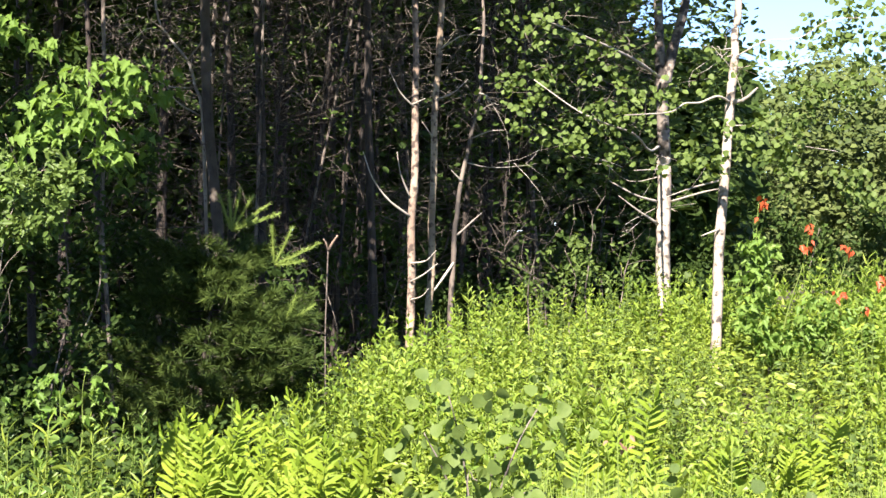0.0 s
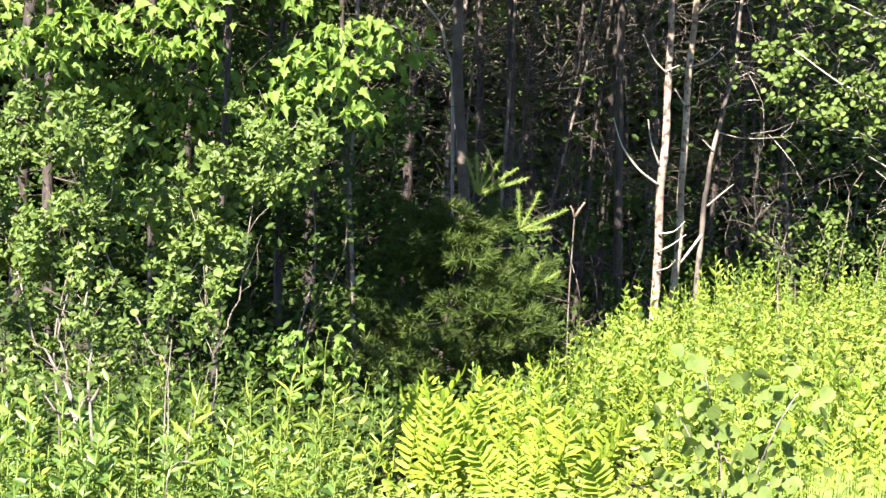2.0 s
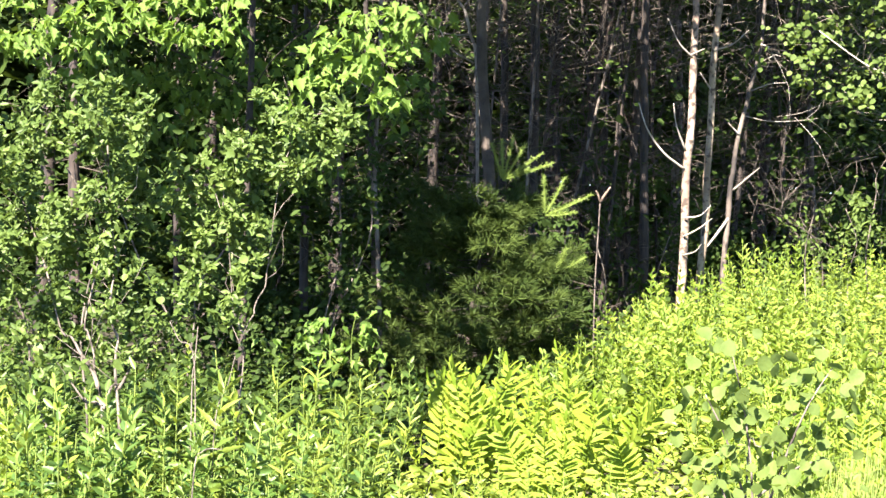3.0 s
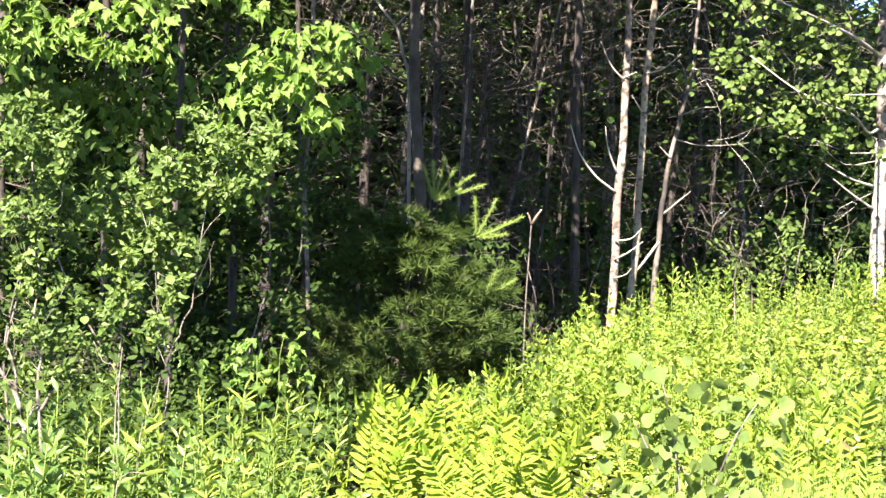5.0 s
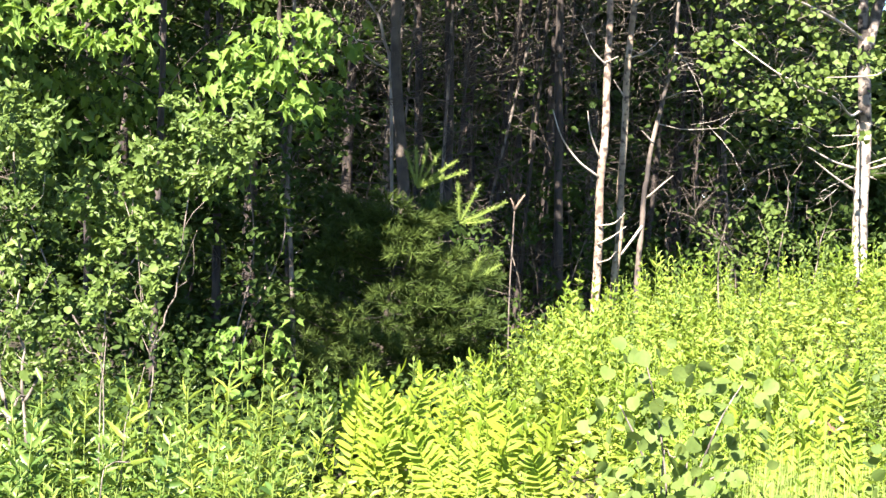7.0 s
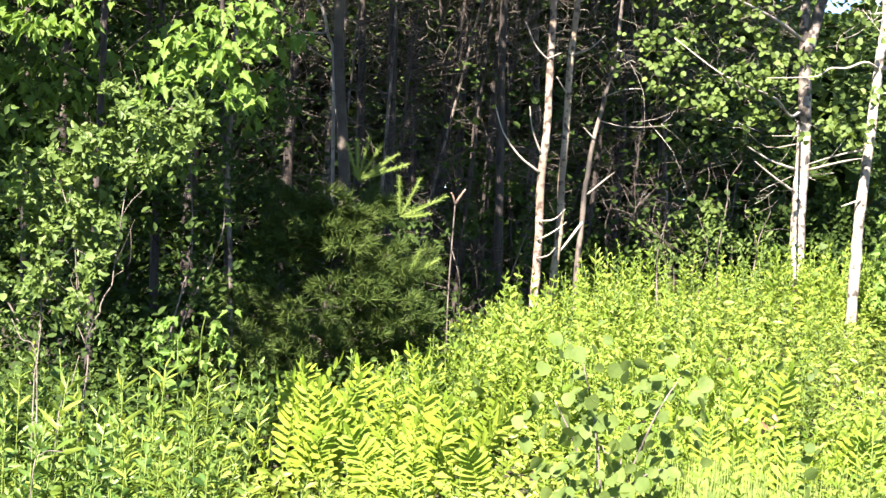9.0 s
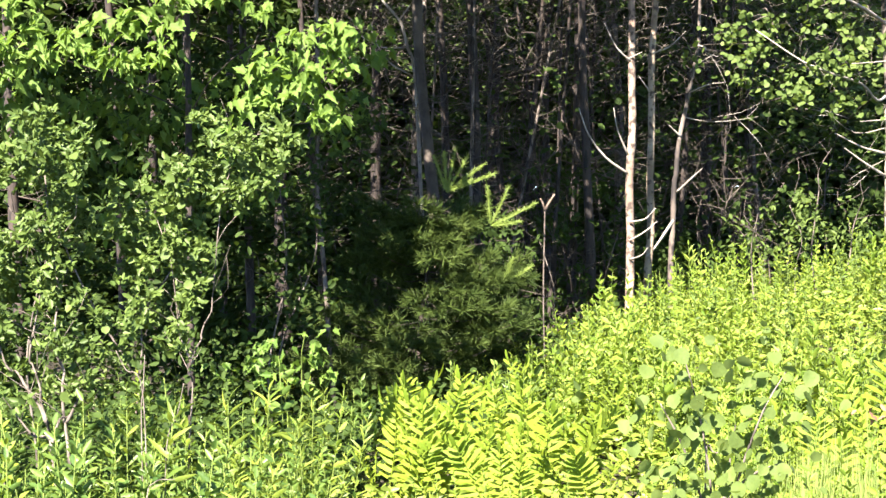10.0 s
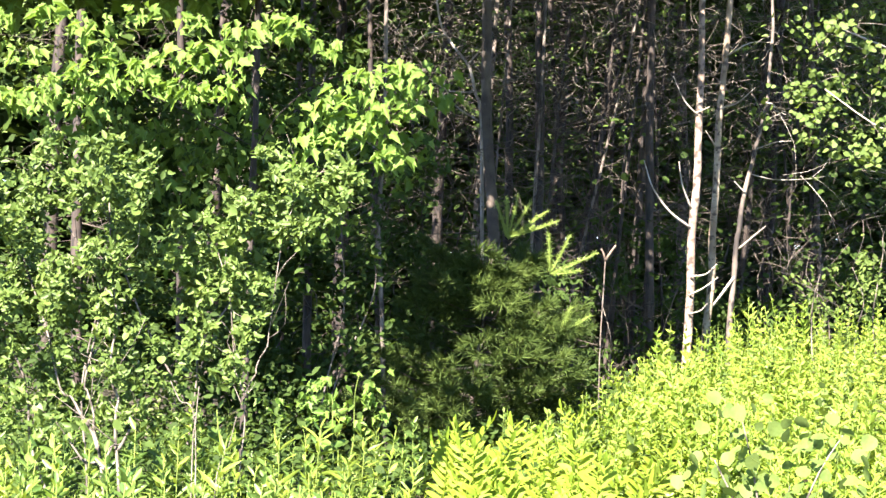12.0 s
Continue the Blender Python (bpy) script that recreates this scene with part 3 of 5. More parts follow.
def build_maple():
    at = np.array([-1.80, 11.7, float(ground_z(-1.80, 11.7))])
    ob = root("maple_tree", at, label="young maple with bright drooping green leaf sprays", category="tree")
    part("trunk", tube([p - at for p in map(np.array, [(-1.8, 11.7, -0.1), (-1.79, 11.7, 1.5), (-1.78, 11.7, 3.2), (-1.9, 11.7, 6)])], 0.026, 0.016, 9), DARK_BARK, ob, smooth=True)
    limbs = [  # limb line, leaf lumps along it, leaf count
        ([(-1.80, 11.65, 2.2), (-1.5, 10.9, 2.45), (-1.15, 10.4, 2.62), (-0.72, 10.25, 2.66)],
         [((-0.78, 10.20, 2.64), (0.12, 0.12, 0.085)), ((-0.64, 10.20, 2.62), (0.12, 0.12, 0.085)), ((-0.94, 10.20, 2.59), (0.12, 0.12, 0.085)), ((-1.07, 10.20, 2.49), (0.12, 0.12, 0.085)), ((-0.91, 10.20, 2.43), (0.12, 0.12, 0.085)), ((-0.71, 10.20, 2.47), (0.12, 0.12, 0.085)), ((-1.16, 10.20, 2.36), (0.12, 0.12, 0.085)), ((-1.03, 10.20, 2.30), (0.12, 0.12, 0.085)), ((-1.22, 10.20, 2.23), (0.12, 0.12, 0.085)), ((-1.29, 10.20, 2.12), (0.12, 0.12, 0.085)), ((-0.84, 10.20, 2.32), (0.12, 0.12, 0.085)), ((-1.27, 10.20, 1.98), (0.12, 0.12, 0.085)), ((-0.76, 10.20, 2.16), (0.13, 0.12, 0.09))], 300),
        ([(-1.79, 11.65, 2.6), (-1.8, 10.9, 2.72), (-1.7, 10.4, 2.80), (-1.3, 10.25, 2.90)],
         [((-1.49, 10.20, 2.90), (0.12, 0.12, 0.085)), ((-1.35, 10.20, 2.91), (0.12, 0.12, 0.085)), ((-1.66, 10.20, 2.84), (0.12, 0.12, 0.085)), ((-1.78, 10.20, 2.74), (0.12, 0.12, 0.085)), ((-1.62, 10.20, 2.68), (0.12, 0.12, 0.085)), ((-1.91, 10.20, 2.71), (0.12, 0.12, 0.085)), ((-2.07, 10.20, 2.69), (0.12, 0.12, 0.085)), ((-2.10, 10.20, 2.54), (0.12, 0.12, 0.085)), ((-1.97, 10.20, 2.51), (0.12, 0.12, 0.085)), ((-1.84, 10.20, 2.50), (0.12, 0.12, 0.085)), ((-1.68, 10.20, 2.55), (0.12, 0.12, 0.085)), ((-2.24, 10.20, 2.62), (0.12, 0.12, 0.085)), ((-1.12, 10.20, 2.78), (0.10, 0.1, 0.07))], 300),
        ([(-1.80, 11.65, 2.3), (-2.2, 10.9, 2.5), (-2.6, 10.4, 2.62), (-2.9, 10.25, 2.55)],
         [((-2.50, 10.20, 2.89), (0.12, 0.12, 0.085)), ((-2.47, 10.20, 2.80), (0.12, 0.12, 0.085)), ((-2.40, 10.20, 2.67), (0.12, 0.12, 0.085)), ((-2.53, 10.20, 2.60), (0.12, 0.12, 0.085)), ((-2.69, 10.20, 2.53), (0.12, 0.12, 0.085)), ((-2.40, 10.20, 2.54), (0.12, 0.12, 0.085)), ((-2.85, 10.20, 2.45), (0.12, 0.12, 0.085)), ((-2.98, 10.20, 2.45), (0.12, 0.12, 0.085)), ((-2.54, 10.20, 2.41), (0.12, 0.12, 0.085)), ((-2.89, 10.20, 2.69), (0.12, 0.12, 0.085)), ((-3.02, 10.20, 2.72), (0.12, 0.12, 0.085)), ((-3.06, 10.20, 2.92), (0.12, 0.12, 0.085)), ((-2.75, 10.20, 2.95), (0.14, 0.12, 0.07)), ((-2.22, 10.25, 2.98), (0.14, 0.12, 0.06)), ((-1.95, 10.30, 2.93), (0.12, 0.12, 0.06))], 300)]
    out = []
    for line, spots, n in limbs:
        base = np.array(line[0])
        limb = part("branch", tube([np.array(p) - base for p in line], 0.005, 0.002, 6), DARK_BARK, ob, smooth=True)
        limb.location = Vector(base - at)
        places = cloud([np.array(c) - base for c, _ in spots], [r for _, r in spots], n)
        along = np.array([0, -0.5, -0.6]) + rng.normal(0, 1, (n, 3)) * (0.8, 0.45, 0.35)
        turn = turns_of(along, np.array([-0.2, -0.55, 0.9]) + rng.normal(0, 0.42, (n, 3)))
        for i in range(n):
            leaf = new("leaf", MAPLE_LEAVES[int(rng.integers(len(MAPLE_LEAVES)))])
            leaf.parent = limb
            leaf.matrix_parent_inverse = Matrix.Identity(4)
            leaf.matrix_basis = Matrix.Translation(places[i]) @ Matrix(turn[i].tolist()).to_4x4() @ Matrix.Scale(rng.uniform(0.044, 0.084), 4)
        out.append(limb)
    # above the view; several lumps added only to shade the pine and woods
    crown = [((-1.45, 10.1, 3.75), (0.4, 0.35, 0.3)), ((-2.0, 10.1, 3.75), (0.6, 0.35, 0.35)), ((-1.6, 10.2, 4.1), (0.6, 0.4, 0.3)), ((-2.6, 10.1, 3.8), (0.5, 0.35, 0.3)), ((0.05, 11.7, 4.15), (0.5, 0.5, 0.45)), ((-1.35, 10.8, 3.7), (0.7, 0.6, 0.45)), ((-1.9, 10.6, 3.6), (1.0, 0.5, 0.4)), ((-2.9, 10.6, 3.6), (0.9, 0.5, 0.4)), ((-2.4, 11.2, 3.6), (1.2, 0.8, 0.5)), ((-1.3, 10.9, 3.8), (0.8, 0.7, 0.5)), ((-3.4, 11.0, 3.6), (1.0, 0.8, 0.6)), ((-3.2, 11.5, 5.0), (1.4, 1.0, 0.7)), ((-2.3, 11.8, 5.6), (1.2, 1.0, 0.6))]
    spots = cloud([np.array(c) - at for c, _ in crown], [r for _, r in crown], 8800)
    tagged(part("crown", leaves(LOBED, spots, 0.08, 0.13, droop=0.7, upward=0.5), MAPLE, ob), kind="stuff")
    inner = [((-2.6, 12.2, 2.2), (0.5, 0.4, 0.35)), ((-1.9, 12.1, 2.35), (0.4, 0.35, 0.3)), ((-1.35, 12.2, 2.5), (0.35, 0.3, 0.3)), ((-0.9, 12.2, 2.3), (0.3, 0.3, 0.25)), ((-1.5, 12.3, 1.9), (0.4, 0.3, 0.3)), ((-2.2, 12.3, 1.7), (0.4, 0.3, 0.3)), ((-0.7, 12.4, 2.75), (0.3, 0.3, 0.2)), ((-3.1, 12.2, 2.6), (0.4, 0.3, 0.4))]
    spots = cloud([np.array(c) - at for c, _ in inner], [r for _, r in inner], 900)
    tagged(part("inner_foliage", leaves(LOBED, spots, 0.06, 0.10, droop=0.9, upward=0.45, spread=1.0), MAPLE, ob, "shaded deeper green leaves inside the crown"), kind="stuff")
    return out


MAPLE_LIMBS = build_maple()


# ---- white pine sapling ----
def build_pine():
    x, y = -0.36, 12.7
    at = np.array([x, y, float(ground_z(x, y))])
    ob = root("pine_sapling", at, label="bushy young white pine with soft dark needles in shade", category="tree")
    top = 1.85
    part("trunk", tube([(0, 0, -0.05), (0.05, 0, 0.8), (0.20, 0, top - 0.1)], 0.025, 0.008, 8), DARK_BARK, ob, smooth=True)
    needle = [np.array([[-0.042, 0, 0], [0.042, 0, 0], [0, 1.0, 0.0]])]
    for turn in range(124):
        low = rng.uniform(0, 1) ** 1.1
        z, a = 0.16 + 1.42 * low, turn * 2.4 + rng.normal(0, 0.3)
        far = (1.06 - 0.66 * low) * rng.uniform(0.45, 1.1)
        p0 = np.array([0.02 + 0.17 * low**1.5, 0, z])
        p2 = p0 + np.array([math.cos(a) * far, math.sin(a) * far, far * rng.uniform(-0.08, 0.5)])
        p1 = (p0 + p2) / 2 - (0, 0, 0.05)
        bough = part("bough", tube([p0, p1, p2], 0.005, 0.002, 5, 3), DARK_BARK, ob)
        line = curve_points([p0, p1, p2], 8)
        ahead = (p2 - p0) / np.linalg.norm(p2 - p0)
        across = np.cross(ahead, (0, 0, 1.0))
        shoots = [(line[-4], line[-1] + ahead * 0.03)]
        for m, s in enumerate((4, 7, 10, 12, 14)):
            for side in (-1, 1):
                long = (0.24 - 0.02 * m) * rng.uniform(0.6, 1.5) * (0.6 + 0.5 * far)
                way = ahead * 0.75 + across * side * rng.uniform(0.6, 1.0) + np.array([0, 0, rng.uniform(0.0, 0.5)])
                shoots.append((line[s], line[s] + way / np.linalg.norm(way) * long))
        made = []
        for a0, a1 in shoots:
            n = 52
            along = (a1 - a0) / np.linalg.norm(a1 - a0)
            spots = a0 + (a1 - a0) * rng.uniform(0.2, 1.0, (n, 1)) ** 0.4
            d = along * 0.85 + rng.normal(0, 0.5, (n, 3))
            made.append(scatter((needle[0], np.array([3]), np.array([0, 1, 2])), spots, turns_of(d, rng.normal(0, 1, (n, 3))), rng.uniform(0.07, 0.115, n)))
        tagged(part("needle_mass", join_shapes(made), NEEDLE, bough), kind="stuff")
    # bright new shoots at the top and at the side that the sun reaches
    for (bx, bz), fans in {(-0.10, 1.74): [(-0.25, 0.9), (-0.05, 1.0), (0.2, 1.1), (0.45, 0.9), (0.8, 0.7), (1.0, 0.45), (0.5, 0.3)], (0.20, 1.50): [(-0.05, 1.0), (0.4, 1.0), (0.95, 0.55), (0.6, 0.1)], (0.28, 1.08): [(0.6, 0.5), (0.2, 0.7)]}.items():
        for dx, dz in fans:
            base = np.array([bx - at[0], -0.25, bz - at[2]])
            tip = base + np.array([dx * 0.33, -0.08, dz * 0.27])
            shoot = part("new_shoot", tube([base, (base + tip) / 2 - (0, 0, 0.01), tip], 0.006, 0.004, 5, 3), NEW_NEEDLE, ob, "pale green new candle shoot")
            n = 420
            s = rng.uniform(0.05, 1, (n, 1))
            d = (tip - base) / np.linalg.norm(tip - base) * 0.7 + rng.normal(0, 0.5, (n, 3))
            part("needle_mass", scatter((needle[0] * (1.2, 1, 1), np.array([3]), np.array([0, 1, 2])), base + (tip - base) * s, turns_of(d, rng.normal(0, 1, (n, 3))), rng.uniform(0.025, 0.042, n)), NEW_NEEDLE, shoot)


build_pine()


# ---- leafy shrubs at the wood's edge ----
def shrub(name, at, stems, lumps_in, count, size, label, leaf=SHRUB, bark=STEM_BARK, shape=OVAL, thick=0.008, big=0, twiggy=True, **turn):
    at = np.array([at[0], at[1], float(ground_z(*at))])
    lumps_in = [(np.array(c) + rng.normal(0, 0.62, 3) * r, np.array(r) * rng.uniform(0.22, 0.42)) for c, r in lumps_in for _ in range(9)]
    ob = root(name, at, label=label, category="shrub")
    for line in stems:
        line = [np.array(p, float) - at for p in line]
        line = [line[0]] + [w for p, q in zip(line[:-1], line[1:]) for w in ((p + q) / 2 + rng.normal(0, 0.05 * np.linalg.norm(q - p), 3), q + rng.normal(0, 0.004, 3))]
        part("stem", tube(line, thick, thick * 0.4, 7), bark, ob, smooth=True)
        made = []
        for p in curve_points(line, 4)[len(line) * 2 :: 3] if twiggy else ():
            made.append(tube(ragged(p, p + rng.normal(0, 0.12, 3) + (0, 0, 0.1), 0.1, 2), 0.0024, 0.0011, 4, 2))
        if made:
            tagged(part("twig_mass", join_shapes(made), bark, ob), kind="stuff")
    if count:
        spots = cloud([np.array(c) - at for c, _ in lumps_in], [r for _, r in lumps_in], count)
        tagged(part("foliage", leaves(shape, spots, *size, **(turn or dict(droop=-0.35, upward=0.2, spread=1.2, wild=0.9))), leaf, ob), kind="stuff")
    if big:
        spots = cloud([np.array(c) - at for c, _ in lumps_in], [r for _, r in lumps_in], big)
        part("large_foliage", leaves(ROUND, spots + (0, -0.08, 0), 0.036, 0.052, droop=0.6, upward=0.3, spread=1.0), leaf, ob)
    return ob


shrub("shrub", (-1.76, 7.75), [
    [(-1.71, 7.74, 0), (-1.71, 7.70, 0.63), (-1.72, 7.70, 0.90), (-1.74, 7.70, 1.01), (-1.75, 7.70, 1.15), (-1.73, 7.72, 1.26), (-1.80, 7.8, 1.8)], [(-1.71, 7.70, 0.73), (-1.66, 7.68, 0.82), (-1.64, 7.68, 0.88)],
    [(-1.78, 7.74, 0), (-1.78, 7.70, 0.63), (-1.80, 7.70, 0.73), (-1.82, 7.70, 0.83), (-1.84, 7.70, 0.93), (-1.87, 7.70, 1.03), (-1.98, 7.8, 1.7)], [(-1.78, 7.70, 0.66), (-1.85, 7.68, 0.68), (-1.93, 7.68, 0.78)],
    [(-1.78, 7.70, 0.60), (-1.74, 7.68, 0.73), (-1.72, 7.68, 0.76)], [(-1.80, 7.70, 0.73), (-1.88, 7.69, 0.89), (-1.97, 7.70, 0.99), (-2.2, 7.8, 1.6)], [(-1.82, 7.76, 0.05), (-2.1, 7.76, 0.7), (-2.3, 7.8, 1.3), (-2.4, 7.85, 1.7)]],
    [((-1.78, 7.75, 1.98), (0.14, 0.15, 0.13)), ((-1.96, 7.75, 1.91), (0.16, 0.18, 0.15)), ((-2.19, 7.75, 1.83), (0.15, 0.17, 0.14)), ((-1.84, 7.75, 1.81), (0.15, 0.17, 0.14)), ((-1.61, 7.75, 1.98), (0.06, 0.12, 0.05)),
     ((-2.11, 7.75, 1.61), (0.21, 0.23, 0.20)), ((-2.28, 7.75, 1.45), (0.15, 0.17, 0.14)), ((-1.88, 7.75, 1.59), (0.16, 0.18, 0.15)), ((-2.03, 7.75, 1.38), (0.17, 0.19, 0.16)), ((-2.25, 7.75, 1.23), (0.20, 0.22, 0.19)), ((-1.76, 7.75, 1.46), (0.11, 0.12, 0.10)),
     ((-1.95, 7.75, 1.23), (0.11, 0.12, 0.10)), ((-2.17, 7.75, 1.04), (0.14, 0.15, 0.13)), ((-1.61, 7.75, 0.89), (0.07, 0.12, 0.07)), ((-1.78, 7.75, 1.27), (0.10, 0.12, 0.09)), ((-2.49, 7.75, 1.60), (0.20, 0.22, 0.19)), ((-2.53, 7.75, 1.25), (0.20, 0.22, 0.19)), ((-2.51, 7.75, 1.82), (0.15, 0.17, 0.14)), ((-1.9, 7.7, 0.9), (0.2, 0.12, 0.12)), ((-1.72, 7.85, 1.05), (0.14, 0.12, 0.12)), ((-2.3, 7.7, 0.8), (0.25, 0.15, 0.14)), ((-1.5, 7.85, 1.15), (0.1, 0.12, 0.12))],
    8600, (0.024, 0.050), "many-stemmed shrub with small glossy oval leaves and pale stems", big=34)
shrub("shrub", (-1.21, 8.05), [
    [(-1.21, 8.05, 0), (-1.21, 8.00, 0.83), (-1.21, 8.00, 0.98)], [(-1.21, 8.00, 0.97), (-1.24, 8.00, 1.02), (-1.26, 8.00, 1.07), (-1.27, 8.02, 1.14), (-1.36, 8.08, 1.6)],
    [(-1.21, 8.00, 0.97), (-1.18, 8.00, 1.03), (-1.16, 8.00, 1.08), (-1.12, 8.00, 1.18), (-1.11, 8.02, 1.31), (-1.05, 8.08, 1.75), (-0.88, 8.1, 2.0)]],
    [((-1.14, 8.05, 2.06), (0.06, 0.12, 0.05)), ((-0.90, 8.05, 1.93), (0.11, 0.12, 0.10)), ((-0.78, 8.05, 1.96), (0.08, 0.12, 0.07)), ((-1.03, 8.05, 1.91), (0.12, 0.13, 0.11)), ((-1.21, 8.05, 1.84), (0.11, 0.12, 0.10)), ((-1.31, 8.05, 1.70), (0.15, 0.17, 0.14)),
     ((-1.75, 8.05, 1.70), (0.11, 0.12, 0.10)), ((-1.08, 8.05, 1.70), (0.11, 0.12, 0.10)), ((-1.23, 8.05, 1.54), (0.14, 0.15, 0.13)), ((-1.39, 8.05, 1.47), (0.11, 0.12, 0.10)), ((-1.43, 8.05, 1.26), (0.11, 0.12, 0.10)), ((-1.20, 8.05, 1.34), (0.10, 0.12, 0.09)),
     ((-1.23, 8.05, 1.16), (0.07, 0.12, 0.07)), ((-1.30, 8.05, 1.06), (0.06, 0.12, 0.05)), ((-0.90, 8.05, 1.74), (0.10, 0.12, 0.09)), ((-0.81, 8.05, 1.84), (0.06, 0.12, 0.06)), ((-1.57, 8.05, 1.54), (0.10, 0.12, 0.09))],
    4900, (0.024, 0.050), "leaning shrub with oval green leaves and a forked pale stem", big=34, thick=0.0045)
shrub("sparse_shrub", (2.65, 13.4), [[(2.65, 13.4, 0.4), (2.62, 13.4, 1.2), (2.66, 13.35, 1.7), (2.75, 13.3, 2.02)], [(2.6, 13.4, 0.4), (2.5, 13.4, 1.1), (2.45, 13.4, 1.6)], [(2.7, 13.4, 0.4), (2.9, 13.4, 1.2), (3.0, 13.4, 1.65)], [(2.3, 13.6, 0.4), (2.2, 13.6, 1.2), (2.25, 13.6, 1.55)]],
      [((2.62, 13.3, 1.45), (0.25, 0.2, 0.25)), ((2.45, 13.4, 1.4), (0.2, 0.2, 0.2)), ((2.95, 13.4, 1.45), (0.2, 0.2, 0.25)), ((2.2, 13.6, 1.35), (0.25, 0.2, 0.2)), ((2.74, 13.3, 1.95), (0.06, 0.06, 0.1))], 420, (0.03, 0.06), "sparse yellow-green shrub at the bank's top", leaf=ASPEN, bark=GREY_BARK, thick=0.007)
# low leafy growth in the shade between shrubs and pine
shrub("maple_seedling", (-1.0, 10.2), [[(-1.0, 10.2, 0), (-1.02, 10.2, 0.5), (-1.05, 10.15, 0.8)], [(-1.0, 10.2, 0.2), (-0.92, 10.15, 0.7), (-0.9, 10.1, 0.92)]],
      [((-1.05, 10.1, 0.80), (0.2, 0.15, 0.10)), ((-0.9, 10.1, 0.90), (0.10, 0.1, 0.06)), ((-1.2, 10.1, 0.72), (0.12, 0.1, 0.08)), ((-0.95, 10.1, 0.7), (0.2, 0.1, 0.1))], 140, (0.034, 0.056), "small maple seedling with lobed leaves in half shade", leaf=MAPLE, bark=STEM, shape=LOBED, thick=0.005, twiggy=False, droop=0.5, upward=0.3)
# dark leaf fill: the deep shade is put into its near-black green
shrub("shade_shrub", (-0.75, 13.3), [[(-0.75, 13.3, 0), (-0.8, 13.3, 0.9), (-0.6, 13.3, 1.7)]], [((-1.4, 13.2, 1.0), (0.8, 0.5, 0.7)), ((-2.4, 13, 1.2), (0.8, 0.5, 0.8)), ((-0.4, 13.6, 1.4), (0.7, 0.4, 0.6)), ((-3.4, 12.8, 1.2), (0.7, 0.5, 0.8))], 7000, (0.05, 0.09), "dark leafy undergrowth shrub in deep shade", leaf=SHADED_WOODS)
shrub("shade_shrub", (0.7, 14.9), [[(0.7, 14.9, 0.1), (0.75, 14.9, 0.9), (0.6, 14.9, 1.5)], [(0.7, 14.9, 0.1), (1.1, 14.9, 0.8), (1.3, 14.9, 1.4)]], [((0.2, 14.6, 0.8), (0.5, 0.3, 0.5)), ((0.9, 14.9, 0.9), (0.5, 0.3, 0.5)), ((1.6, 15.1, 1.1), (0.5, 0.3, 0.5)), ((0.5, 15.4, 1.5), (0.7, 0.3, 0.4)), ((1.3, 15.5, 1.7), (0.6, 0.3, 0.4))], 2600, (0.04, 0.075), "low undergrowth under the birches, coloured dark for shade", leaf=SHADED_WOODS)
# near-black leaf again, so that this growth looks shaded
shrub("shade_shrub", (2.6, 15.2), [[(2.6, 15.2, 0.5), (2.5, 15.2, 1.3), (2.7, 15.2, 1.9)]], [((1.9, 15.4, 1.2), (0.6, 0.4, 0.4)), ((2.6, 15.2, 1.3), (0.6, 0.4, 0.5)), ((3.2, 15.6, 1.4), (0.5, 0.4, 0.5)), ((4.4, 15.2, 1.6), (0.7, 0.5, 0.7))], 1300, (0.04, 0.075), "straggling undergrowth shrub behind the sunny bank", leaf=SHADED_WOODS)

# leaf darker than the front shrubs', standing in for shade behind them
shrub("shade_shrub", (-2.3, 9.6), [[(-2.3, 9.6, 0), (-2.35, 9.6, 0.8), (-2.2, 9.6, 1.5)]], [((-2.4, 9.5, 0.9), (0.6, 0.4, 0.5)), ((-1.8, 9.7, 0.8), (0.5, 0.4, 0.4)), ((-3.0, 9.6, 1.2), (0.5, 0.4, 0.7)), ((-2.2, 9.8, 1.6), (0.6, 0.4, 0.4))], 700, (0.04, 0.07), "leafy shrub in the shade behind the front shrubs", leaf=SHADED_WOODS)


# leaf colour holds the shade behind the aspens
shrub("shade_shrub", (4.7, 16.2), [[(4.7, 16.2, 0.3), (4.6, 16.2, 1.2), (4.8, 16.2, 1.9)], [(4.7, 16.2, 0.3), (5.2, 16.2, 1.2), (5.4, 16.2, 1.8)]], [((4.3, 15.9, 1.3), (0.5, 0.4, 0.5)), ((5.0, 16.2, 1.3), (0.6, 0.4, 0.6)), ((5.6, 16.0, 1.2), (0.5, 0.4, 0.6)), ((3.9, 16.4, 1.6), (0.5, 0.4, 0.5))], 3200, (0.05, 0.085), "leafy shrub behind the aspens, coloured dark for shade", leaf=SHADED_WOODS)


